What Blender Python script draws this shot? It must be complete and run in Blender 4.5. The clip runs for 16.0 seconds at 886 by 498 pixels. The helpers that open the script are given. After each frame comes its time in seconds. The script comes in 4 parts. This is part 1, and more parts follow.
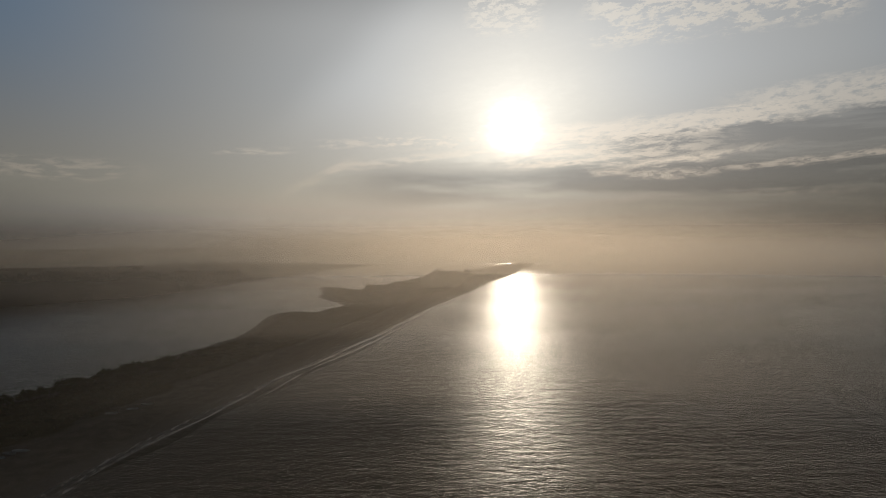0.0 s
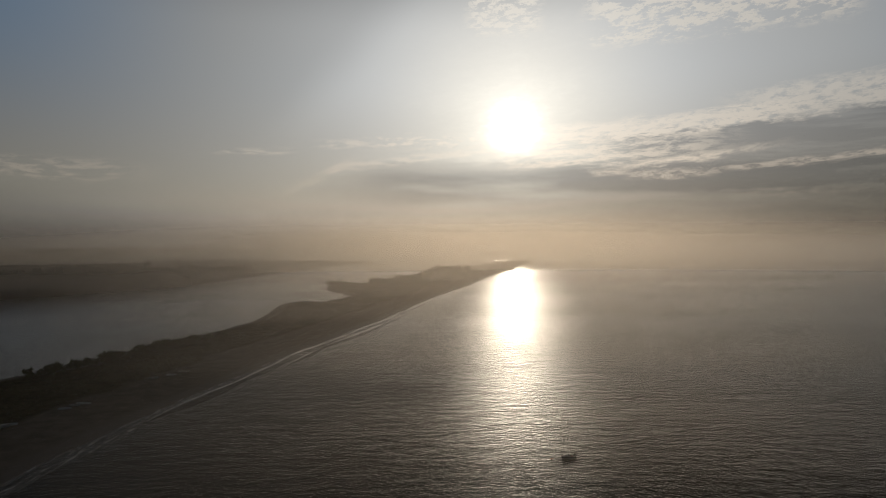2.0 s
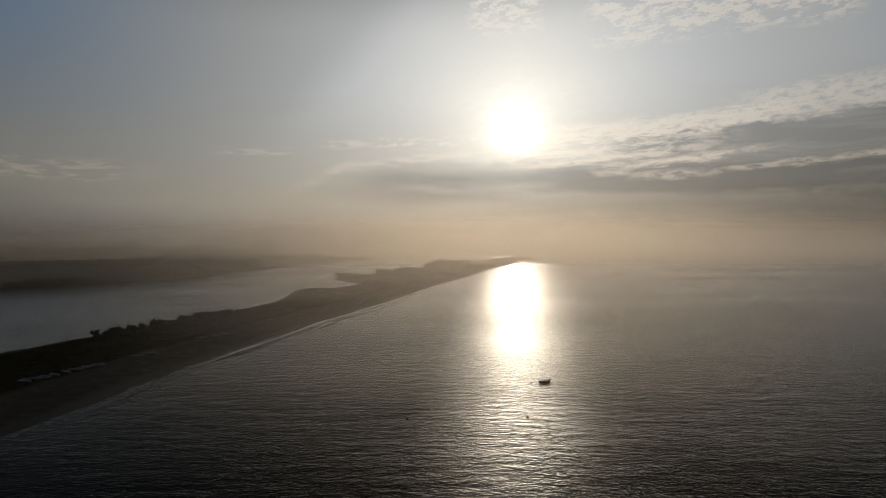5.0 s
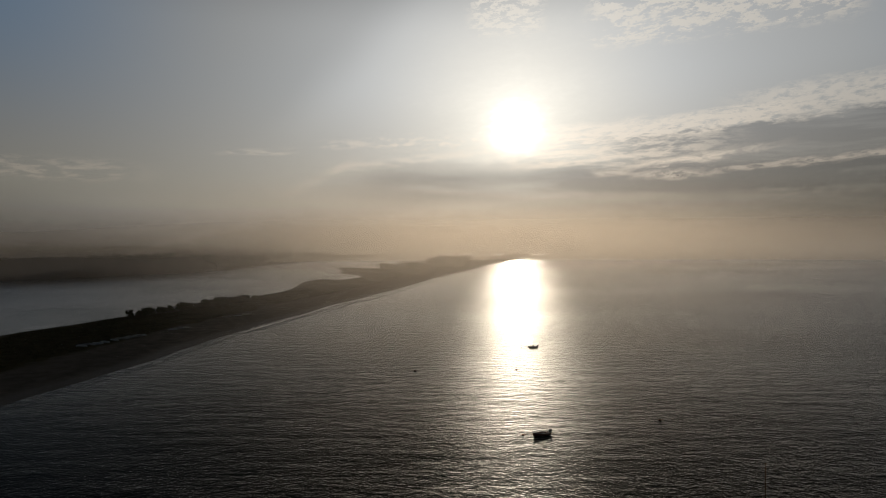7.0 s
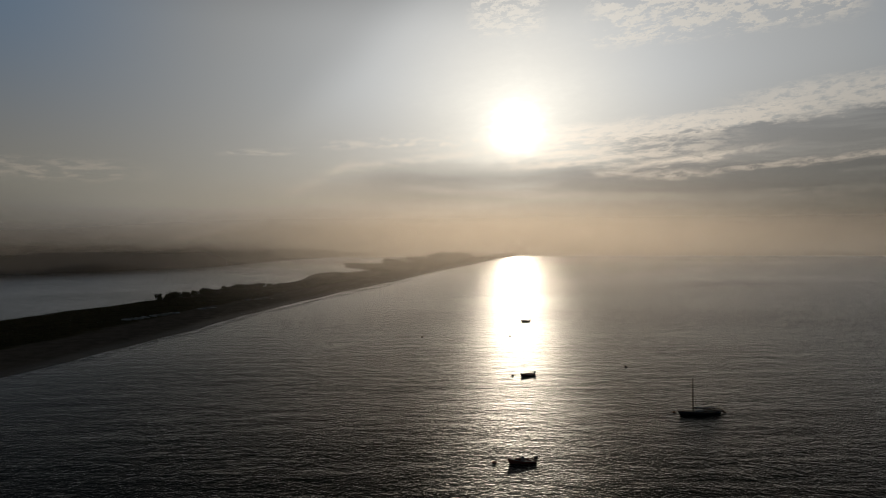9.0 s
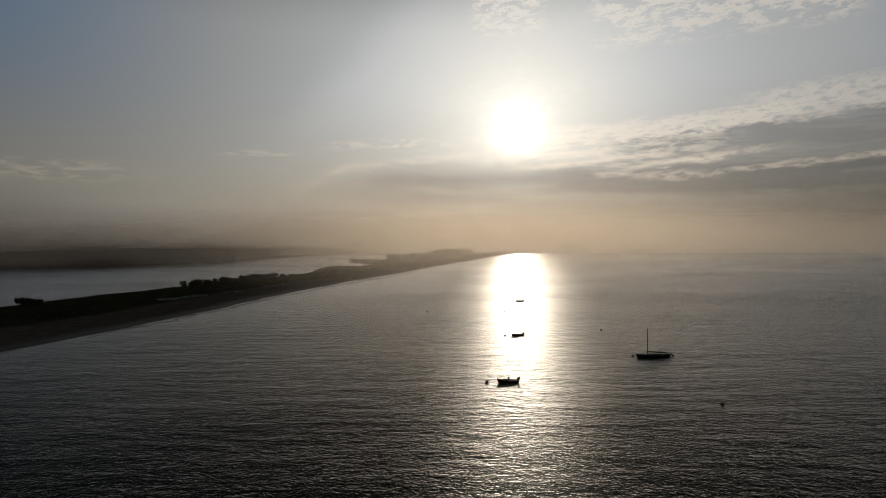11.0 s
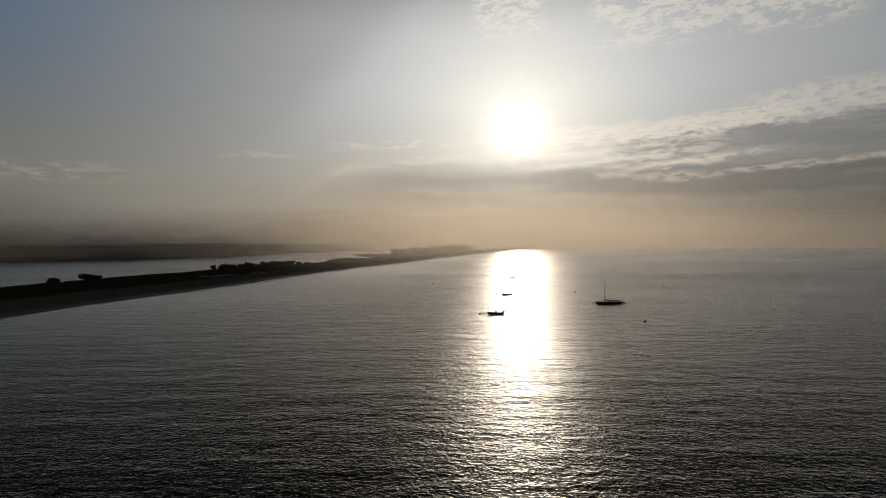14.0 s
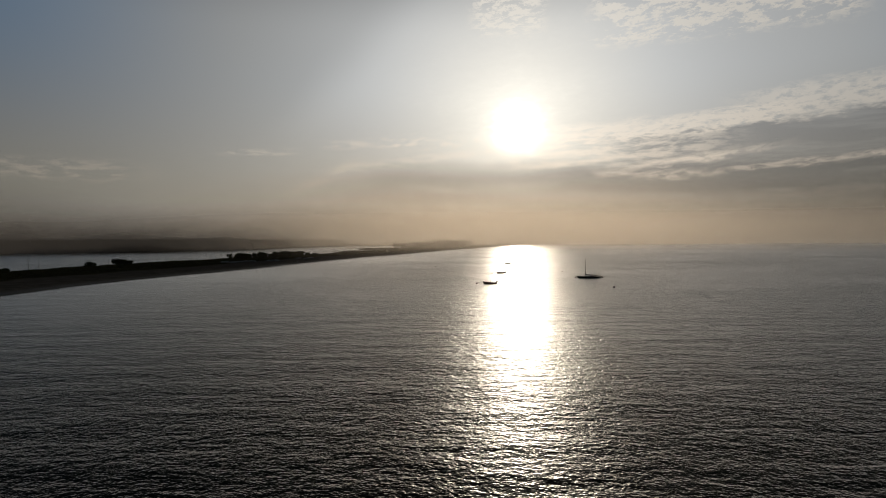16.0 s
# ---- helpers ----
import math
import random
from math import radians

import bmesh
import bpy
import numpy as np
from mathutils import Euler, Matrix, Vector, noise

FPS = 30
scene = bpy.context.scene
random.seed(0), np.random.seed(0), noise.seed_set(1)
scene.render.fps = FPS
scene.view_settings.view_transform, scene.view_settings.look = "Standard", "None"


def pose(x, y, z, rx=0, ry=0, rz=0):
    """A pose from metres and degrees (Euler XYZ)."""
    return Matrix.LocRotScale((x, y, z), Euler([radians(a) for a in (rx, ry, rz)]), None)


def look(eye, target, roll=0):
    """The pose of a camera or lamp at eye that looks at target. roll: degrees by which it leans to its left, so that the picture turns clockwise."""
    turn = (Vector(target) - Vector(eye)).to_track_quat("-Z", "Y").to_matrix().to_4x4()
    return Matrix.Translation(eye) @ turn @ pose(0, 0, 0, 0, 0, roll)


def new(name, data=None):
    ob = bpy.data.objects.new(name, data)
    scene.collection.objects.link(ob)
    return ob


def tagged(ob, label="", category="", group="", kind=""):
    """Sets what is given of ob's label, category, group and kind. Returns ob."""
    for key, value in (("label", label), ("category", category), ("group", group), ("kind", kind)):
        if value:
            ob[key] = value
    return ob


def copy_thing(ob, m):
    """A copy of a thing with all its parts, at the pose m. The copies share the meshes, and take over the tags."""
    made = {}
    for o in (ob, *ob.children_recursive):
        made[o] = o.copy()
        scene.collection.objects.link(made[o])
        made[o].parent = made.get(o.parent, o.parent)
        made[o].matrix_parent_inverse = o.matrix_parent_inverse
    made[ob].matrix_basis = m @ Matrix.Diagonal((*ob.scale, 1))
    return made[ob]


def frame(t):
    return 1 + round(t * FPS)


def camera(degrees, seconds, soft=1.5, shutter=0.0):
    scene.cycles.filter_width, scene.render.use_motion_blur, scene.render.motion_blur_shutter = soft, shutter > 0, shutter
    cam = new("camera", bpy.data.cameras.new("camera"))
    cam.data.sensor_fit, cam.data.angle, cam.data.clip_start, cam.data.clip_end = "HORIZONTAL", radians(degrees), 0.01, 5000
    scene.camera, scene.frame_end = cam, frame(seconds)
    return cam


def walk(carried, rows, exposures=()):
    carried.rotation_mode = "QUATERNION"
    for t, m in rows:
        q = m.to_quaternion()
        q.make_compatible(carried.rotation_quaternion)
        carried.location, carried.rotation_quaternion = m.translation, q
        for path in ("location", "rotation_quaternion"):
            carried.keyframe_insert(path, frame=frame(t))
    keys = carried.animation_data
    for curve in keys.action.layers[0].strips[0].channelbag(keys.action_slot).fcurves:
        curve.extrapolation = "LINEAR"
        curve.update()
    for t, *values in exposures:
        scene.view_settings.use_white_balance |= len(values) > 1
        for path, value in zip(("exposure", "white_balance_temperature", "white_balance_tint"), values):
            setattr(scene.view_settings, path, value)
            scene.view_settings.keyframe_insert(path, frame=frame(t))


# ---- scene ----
cam = camera(72.0, 16.0, soft=1.0)
PATH = [
    (0, pose(0.00, 0.00, 60.00, 89.017, 0.364, 0.000)),
    (1.5, pose(-0.56, -21.47, 55.84, 89.017, 0.364, 0.000)),
    (3, pose(-1.14, -43.05, 51.64, 89.033, 0.364, 0.042)),
    (4, pose(-1.46, -57.54, 48.78, 89.060, 0.364, 0.090)),
    (5.3, pose(-1.62, -76.51, 44.93, 89.064, 0.364, 0.143)),
    (6.5, pose(-1.77, -94.02, 41.37, 89.068, 0.364, 0.192)),
    (7.5, pose(-2.16, -108.43, 38.48, 89.077, 0.364, 0.226)),
    (9, pose(-2.86, -130.01, 34.19, 89.097, 0.364, 0.265)),
    (10.2, pose(-3.30, -147.57, 30.81, 89.135, 0.364, 0.304)),
    (11.5, pose(-3.77, -166.60, 27.16, 89.176, 0.364, 0.345)),
    (12.5, pose(-4.12, -181.31, 24.32, 89.212, 0.364, 0.363)),
    (13.5, pose(-4.42, -196.06, 21.46, 89.247, 0.364, 0.375)),
    (14.5, pose(-4.71, -210.82, 18.62, 89.283, 0.364, 0.382)),
    (15, pose(-4.83, -218.20, 17.20, 89.293, 0.364, 0.388)),
    (15.5, pose(-4.96, -225.58, 15.78, 89.272, 0.364, 0.393)),
    (16, pose(-5.10, -232.96, 14.36, 89.097, 0.364, 0.398)),
]
walk(cam, PATH)


# ---- node helpers ----
class Ex:
    """A shader value that can be added, multiplied and so on."""

    def __init__(self, tree, sock):
        self.tree, self.sock = tree, sock

    def op(self, kind, *others):
        node = self.tree.nodes.new("ShaderNodeMath")
        node.operation = kind
        for k, v in enumerate((self, *others)):
            if isinstance(v, Ex):
                self.tree.links.new(v.sock, node.inputs[k])
            else:
                node.inputs[k].default_value = v
        return Ex(self.tree, node.outputs[0])

    def __add__(self, o): return self.op("ADD", o)
    def __radd__(self, o): return self.op("ADD", o)
    def __mul__(self, o): return self.op("MULTIPLY", o)
    def __rmul__(self, o): return self.op("MULTIPLY", o)
    def __sub__(self, o): return self.op("SUBTRACT", o)
    def __rsub__(self, o): return (self * -1.0) + o
    def __truediv__(self, o): return self.op("DIVIDE", o)
    def exp(self): return self.op("EXPONENT")
    def mag(self): return self.op("ABSOLUTE")
    def low(self, o): return self.op("MINIMUM", o)
    def high(self, o): return self.op("MAXIMUM", o)

    def ease(self, a, b, lo=0.0, hi=1.0):
        node = self.tree.nodes.new("ShaderNodeMapRange")
        node.interpolation_type = "SMOOTHSTEP"
        self.tree.links.new(self.sock, node.inputs["Value"])
        flip = a > b
        node.inputs["From Min"].default_value, node.inputs["From Max"].default_value = (b, a) if flip else (a, b)
        node.inputs["To Min"].default_value, node.inputs["To Max"].default_value = (hi, lo) if flip else (lo, hi)
        return Ex(self.tree, node.outputs["Result"])


def vec(tree, x, y, z):
    node = tree.nodes.new("ShaderNodeCombineXYZ")
    for k, v in enumerate((x, y, z)):
        if isinstance(v, Ex):
            tree.links.new(v.sock, node.inputs[k])
        else:
            node.inputs[k].default_value = v
    return node.outputs[0]


def grain(tree, at, scale, detail=4.0, rough=0.55):
    node = tree.nodes.new("ShaderNodeTexNoise")
    node.inputs["Scale"].default_value = scale
    node.inputs["Detail"].default_value = detail
    node.inputs["Roughness"].default_value = rough
    if at is not None:
        tree.links.new(at, node.inputs["Vector"])
    return Ex(tree, node.outputs["Fac"])


def split(tree, sock):
    node = tree.nodes.new("ShaderNodeSeparateXYZ")
    tree.links.new(sock, node.inputs[0])
    return [Ex(tree, node.outputs[k]) for k in range(3)]


def blend(tree, fac, a, b, kind="MIX"):
    node = tree.nodes.new("ShaderNodeMix")
    node.data_type, node.blend_type = "RGBA", kind
    for name, v in ((0, fac), (6, a), (7, b)):
        if isinstance(v, Ex):
            tree.links.new(v.sock, node.inputs[name])
        elif isinstance(v, (int, float)):
            node.inputs[name].default_value = v
        elif isinstance(v, tuple):
            node.inputs[name].default_value = (*v, 1.0)
        else:
            tree.links.new(v, node.inputs[name])
    return node.outputs[2]


def grey(tree, ex):
    return vec(tree, ex, ex, ex)


# ---- sky: hazy morning, low sun behind thin cloud, fog along the horizon ----
SUN_AZ, SUN_EL = 6.7, 10.15
SUN_DIR = Vector((math.sin(radians(SUN_AZ)) * math.cos(radians(SUN_EL)),
                  math.cos(radians(SUN_AZ)) * math.cos(radians(SUN_EL)), math.sin(radians(SUN_EL))))

world = bpy.data.worlds.new("morning_sky")
scene.world = world
world.use_nodes = True
wt = world.node_tree
wt.nodes.clear()
way = wt.nodes.new("ShaderNodeTexCoord").outputs["Generated"]
wx, wy, wz = split(wt, way)
az = wx.op("ARCTAN2", wy) * 57.2958
el = wz.op("ARCSINE") * 57.2958
dot = wt.nodes.new("ShaderNodeVectorMath")
dot.operation = "DOT_PRODUCT"
wt.links.new(way, dot.inputs[0])
dot.inputs[1].default_value = SUN_DIR
off_sun = Ex(wt, dot.outputs["Value"]).low(1.0).op("ARCCOSINE") * 57.2958

sky = wt.nodes.new("ShaderNodeTexSky")
sky.sky_type, sky.sun_disc = "NISHITA", False
sky.sun_elevation, sky.sun_rotation = radians(SUN_EL), radians(SUN_AZ)
sky.air_density, sky.dust_density, sky.ozone_density = 1.0, 0.15, 1.5

# the veil of haze that the sun lights, strongest towards it
glow = ((off_sun * (-1 / 19.0)).exp() * 0.84 + 0.06) * el.ease(18.0, 30.0, 1.0, 0.08)
warm = el.ease(15.0, 2.0)
cold = off_sun.ease(25.0, 48.0) * el.ease(6.0, 20.0)
haze_tint = blend(wt, warm, (1.0, 1.0, 0.98), (1.12, 1.0, 0.84))
haze_tint = blend(wt, cold, haze_tint, (0.60, 0.90, 1.30))
haze_tint = blend(wt, off_sun.ease(16.0, 3.0, 0.0, 0.8), haze_tint, (1.06, 1.0, 0.88))
haze = blend(wt, 1.0, haze_tint, grey(wt, glow), "MULTIPLY")
air = blend(wt, 1.0, sky.outputs[0], (0.006, 0.006, 0.006), "MULTIPLY")
col = blend(wt, 1.0, haze, air, "ADD")

# a broad shaft of brighter haze fans out above the sun
fan = (az - el * 0.98 + (grain(wt, vec(wt, az * 0.06, el * 0.06, 5.0), 1.0, 2.0) - 0.5) * 5.0).ease(-28.0, -21.0) * el.ease(7.0, 15.0)
col = blend(wt, 1.0, col, grey(wt, fan * 0.16 + 0.95 + off_sun.ease(16.0, 30.0, 0.0, 0.10) * fan), "MULTIPLY")

# cloud textures: long streaks, ripples, flakes and puffs
warp = grain(wt, vec(wt, az * 0.12, el * 0.3, 2.0), 1.0, 3.0)
bent = el + warp * 0.9 - az * 0.04
streak = grain(wt, vec(wt, az * 0.07, (bent + az * 0.08) * 0.75, 3.0), 1.0, 6.0, 0.6)
fine = grain(wt, vec(wt, az * 0.45, bent * 2.0, 7.0), 1.0, 8.0, 0.66)
flake = grain(wt, vec(wt, az * 0.80, bent * 1.9, 17.0), 1.0, 7.0, 0.70)
puffs = grain(wt, vec(wt, az * 0.26, bent * 0.75, 11.0), 1.0, 8.0, 0.68)
ragged = (fine - 0.5) * 3.2 + (puffs - 0.5) * 2.4


def patch(a0, a1, asoft, e0, e1, esoft, slope=0.0, torn=0.0):
    e = el - az * slope + ragged * torn
    return az.ease(a0 - asoft, a0 + asoft) * az.ease(a1 + asoft, a1 - asoft) * e.ease(e0 - esoft, e0 + esoft) * e.ease(e1 + esoft, e1 - esoft)


# dark stratus: the lens beside the sun, the bank under it and the thinner layers below
lens = patch(16, 90, 3, -9.0, 8.2, 0.35, 0.05, 0.45) * (el + ragged * 0.6).ease(6.0, 7.4) * streak.ease(0.34, 0.52, 0.62, 1.0)
bank = patch(12, 90, 6, 4.4, 6.6, 0.8, 0.0, 0.7) * streak.ease(0.30, 0.5, 0.6, 1.0)
bank2 = patch(-8, 90, 8, 2.4, 6.0, 1.3) * streak.ease(0.32, 0.6, 0.55, 1.0)
bank3 = patch(-34, -2, 8, 1.1, 2.7, 0.6) * streak.ease(0.30, 0.5, 0.4, 1.0)
near_sun = patch(-7, 14, 3, 5.4, 7.1, 0.35, 0.0, 0.4)
dark = (lens * 0.56 + bank * 0.50 + bank2 * 0.76 + bank3 * 0.36 + near_sun * 0.22).low(0.85)
shade = blend(wt, dark, (1.0, 1.0, 1.0), (0.36, 0.37, 0.40))
col = blend(wt, 1.0, col, shade, "MULTIPLY")

# sunlit altocumulus above, the torn bright rim of the lens and the warm streaks under it
top_puffs = (patch(2.6, 9.0, 1.0, 18.4, 40.0, 0.6, 0.0, 0.5) + patch(13.5, 34, 1.5, 16.9, 40.0, 0.6, 0.0, 0.5)) * puffs.ease(0.43, 0.51) * flake.ease(0.42, 0.53)
rim = (patch(10, 28, 4, 8.1, 9.5, 0.35, 0.05, 0.6) + patch(26, 70, 3, 8.2, 10.6, 0.5, 0.05, 0.7)) * flake.ease(0.36, 0.54)
beside = patch(6, 24, 4, 6.6, 10.4, 0.6, 0.0, 0.7) * fine.ease(0.40, 0.58)
bars = (patch(24, 70, 2, 4.05, 4.5, 0.16, 0.06, 0.30) + patch(17, 28, 3, 4.2, 4.75, 0.18, 0.108, 0.35)
        + patch(13.9, 16.6, 0.8, 5.6, 6.1, 0.18, 0.0, 0.25) + patch(17.0, 23.5, 1.0, 5.2, 5.9, 0.2, 0.0, 0.32) + patch(26, 34, 3, 3.4, 3.9, 0.25, 0.0, 0.3) * 0.5) * flake.ease(0.38, 0.56, 0.15, 1.0)
hook = patch(-14.5, -8.5, 1.6, 10.9, 11.7, 0.35, 0.49, 0.35) * 0.6 * fine.ease(0.34, 0.56, 0.3, 1.0) + patch(-10, 5, 2, 7.4, 8.1, 0.22, 0.12, 0.35) * fine.ease(0.40, 0.58)
wisps_low = ((patch(-12, -7, 1.5, 8.9, 9.6, 0.2, 0.05, 0.3) * 0.8 + patch(-20, -14, 1.5, 8.4, 8.9, 0.15, 0.04, 0.3) * 0.7) * fine.ease(0.44, 0.58) + patch(-7, 8, 2, 8.4, 9.6, 0.4, 0.02, 0.4) * flake.ease(0.48, 0.60)
             + patch(-4, 1, 1.5, 2.4, 2.9, 0.2) * 0.4 + patch(-42, -27, 4, 5.0, 6.6, 0.4, 0.0, 0.4) * fine.ease(0.44, 0.62) * 0.5)
lit = (top_puffs * 0.95 + rim * 0.66 + beside * 0.66 + bars * 0.48 + hook * 0.38 + wisps_low * 0.6).low(0.85)
lit_col = blend(wt, 1.0, blend(wt, warm, (1.06, 1.0, 0.90), (1.20, 1.0, 0.78)), grey(wt, (off_sun * (-1 / 20.0)).exp() * 0.78 + 0.26), "MULTIPLY")
col = blend(wt, lit, col, lit_col)

# fog bank along the horizon
wisps = grain(wt, vec(wt, az * 0.05, el * 0.35, 21.0), 1.0, 4.0, 0.5)
fog = (el + (wisps - 0.5) * 3.0).ease(5.5, 0.0)
fog_light = ((az + 8.0) * (az + 8.0) * (-1 / 560.0)).exp() * 0.38 + ((az - 2.0).mag() * (-1 / 28.0)).exp() * 0.09
fog_tint = blend(wt, az.mag().ease(14.0, 36.0), (1.14, 1.0, 0.84), (1.03, 1.0, 0.95))
fog_col = blend(wt, 1.0, fog_tint, grey(wt, fog_light), "MULTIPLY")
col = blend(wt, fog, col, fog_col)
# the fog over the far shore lies in its own shade
murk = az.ease(-14.0, -34.0) * az.ease(-90.0, -60.0) * (el + (wisps - 0.5) * 1.5).ease(3.0, -0.6)
col = blend(wt, 1.0, col, blend(wt, murk, (1.0, 1.0, 1.0), (0.22, 0.22, 0.235)), "MULTIPLY")

# the sun's disc, spread by the thin cloud and cut off raggedly by the bank below
near = off_sun * (1.0 + (flake - 0.5) * 0.9 + (warp - 0.5) * 0.6)
core = (near * near * (-1 / 2.0)).exp() * 2.1 + (near * (-1 / 2.4)).exp() * 0.50
veil_low = (el + ragged * 0.5).ease(6.7, 8.0, 0.12, 1.0)
core_col = blend(wt, 1.0, (1.0, 0.93, 0.76), grey(wt, core * veil_low), "MULTIPLY")
col = blend(wt, 1.0, col, core_col, "ADD")

back = wt.nodes.new("ShaderNodeBackground")
wt.links.new(col, back.inputs["Color"])
back.inputs["Strength"].default_value = 1.0
wt.links.new(back.outputs[0], wt.nodes.new("ShaderNodeOutputWorld").inputs["Surface"])

sun_data = bpy.data.lights.new("sun", "SUN")
sun_data.energy, sun_data.angle, sun_data.color = 0.42, radians(1.0), (1.0, 0.87, 0.68)
sun = new("sun", sun_data)
sun.matrix_world = look(SUN_DIR * 1000, (0, 0, 0))


# ---- materials ----
def material(name):
    m = bpy.data.materials.new(name)
    m.use_nodes = True
    t = m.node_tree
    return m, t, t.nodes["Principled BSDF"]


def surface(name, dark, light, rough=0.8, scale=1.0, metal=0.0, bump=0.0, fine=14.0, spec=0.5):
    """Paint, wood, sand and so on: two scales of variation and a fine relief."""
    m, t, p = material(name)
    at = t.nodes.new("ShaderNodeTexCoord").outputs["Object"]
    a, b = grain(t, at, scale, 5.0), grain(t, at, scale * fine, 3.0)
    t.links.new(blend(t, (a * 0.7 + b * 0.3).ease(0.3, 0.7), dark, light), p.inputs["Base Color"])
    t.links.new((b * 0.25 + (rough - 0.12)).sock, p.inputs["Roughness"])
    p.inputs["Metallic"].default_value = metal
    p.inputs["Specular IOR Level"].default_value = spec
    if bump:
        node = t.nodes.new("ShaderNodeBump")
        node.inputs["Strength"].default_value = 0.6
        node.inputs["Distance"].default_value = bump
        t.links.new((a * 0.5 + b).sock, node.inputs["Height"])
        t.links.new(node.outputs[0], p.inputs["Normal"])
    return m


def water():
    m, t, p = material("sea_water")
    at = t.nodes.new("ShaderNodeTexCoord").outputs["Object"]
    x, y, z = split(t, at)
    swirl = grain(t, vec(t, x * 0.02, y * 0.03, 0.0), 1.0, 2.0)
    gust = grain(t, vec(t, x * 0.006, y * 0.012, 4.0), 1.0, 3.0)
    w9 = grain(t, vec(t, x * 0.06 - y * 0.02, y * 0.16 + swirl, 6.0), 1.0, 2.0, 0.5)
    w8 = grain(t, vec(t, x * 0.17 + y * 0.05, y * 0.37 - swirl * 2.0, 8.0), 1.0, 2.0, 0.5)
    w0 = grain(t, vec(t, x * 0.70 + y * 0.07, y * 1.05 + swirl * 2.0, 2.0), 1.0, 3.0, 0.5)
    w1 = grain(t, vec(t, x * 2.0 + y * 0.25, y * 2.1 + swirl * 3.0, 0.0), 1.0, 2.0, 0.5)
    w2 = grain(t, vec(t, x * 4.4 - y * 0.9, y * 4.8 + swirl * 4.0, 5.0), 1.0, 1.0, 0.5)
    # the water lies smooth in the lee of the beach
    off_beach = x + 108.0 - y * 0.10 - y * y * 0.000105 + (swirl - 0.5) * 40.0
    lee = off_beach.ease(5.0, 120.0, 0.45, 1.0).high(off_beach.ease(-40.0, -100.0, 0.45, 0.9))
    node = t.nodes.new("ShaderNodeBump")
    node.inputs["Strength"].default_value = 1.0
    node.inputs["Distance"].default_value = 1.0
    t.links.new(((w9 * 0.22 + w8 * 0.20 + w0 * 0.155 + w1 * 0.11 + w2 * 0.045) * gust.ease(0.3, 0.7, 1.0, 1.6) * lee).sock, node.inputs["Height"])
    t.nodes.remove(p)
    body, gloss, mix = t.nodes.new("ShaderNodeBsdfDiffuse"), t.nodes.new("ShaderNodeBsdfGlossy"), t.nodes.new("ShaderNodeMixShader")
    edge = t.nodes.new("ShaderNodeFresnel")
    edge.inputs["IOR"].default_value = 1.33
    body.inputs["Color"].default_value = (0.005, 0.007, 0.0065, 1)
    gloss.distribution = "BECKMANN"
    gloss.inputs["Roughness"].default_value = 0.28
    gloss.inputs["Color"].default_value = (1, 1, 1, 1)
    for shader in (body, gloss, edge):
        t.links.new(node.outputs[0], shader.inputs["Normal"])
    # darkens the near water: gloss falls faster than Fresnel's from grazing to plunging sight
    t.links.new((Ex(t, edge.outputs[0]).op("POWER", 2.3) * 1.85).low(1.0).sock, mix.inputs[0])
    t.links.new(body.outputs[0], mix.inputs[1])
    wide, both = t.nodes.new("ShaderNodeBsdfGlossy"), t.nodes.new("ShaderNodeMixShader")
    wide.distribution = "BECKMANN"
    wide.inputs["Roughness"].default_value, wide.inputs["Color"].default_value = 0.40, (1, 1, 1, 1)
    both.inputs[0].default_value = 0.20
    t.links.new(node.outputs[0], wide.inputs["Normal"])
    t.links.new(gloss.outputs[0], both.inputs[1])
    t.links.new(wide.outputs[0], both.inputs[2])
    t.links.new(both.outputs[0], mix.inputs[2])
    t.links.new(mix.outputs[0], t.nodes["Material Output"].inputs["Surface"])
    return m


def ground():
    """Sand below, dune grass and scrub above."""
    m, t, p = material("sand_and_scrub")
    at = t.nodes.new("ShaderNodeTexCoord").outputs["Object"]
    x, y, z = split(t, at)
    big, mid, small = grain(t, at, 0.035, 5.0), grain(t, at, 0.25, 5.0), grain(t, at, 2.2, 4.0)
    wet = z.ease(0.15, 0.6)
    sand = blend(t, (mid * 0.6 + small * 0.4).ease(0.3, 0.7), (0.075, 0.066, 0.055), (0.135, 0.118, 0.098))
    sand = blend(t, wet, (0.060, 0.050, 0.04), sand)
    scrub = blend(t, (mid * 0.5 + big * 0.5).ease(0.35, 0.65), (0.030, 0.027, 0.015), (0.062, 0.053, 0.029))
    scrub = blend(t, small.ease(0.5, 0.75, 0.0, 0.7), scrub, (0.066, 0.060, 0.038))
    cover = (z + (big - 0.5) * 0.7 + (mid - 0.5) * 0.5).ease(1.15, 1.45)
    t.links.new(blend(t, cover, sand, scrub), p.inputs["Base Color"])
    t.links.new(wet.ease(0, 1, 0.65, 1.0).sock, p.inputs["Roughness"])
    t.links.new(wet.ease(0, 1, 0.12, 0.0).sock, p.inputs["Specular IOR Level"])
    node = t.nodes.new("ShaderNodeBump")
    node.inputs["Strength"].default_value = 0.7
    node.inputs["Distance"].default_value = 0.4
    t.links.new((mid * 0.6 + small * 0.5).sock, node.inputs["Height"])
    t.links.new(node.outputs[0], p.inputs["Normal"])
    return m


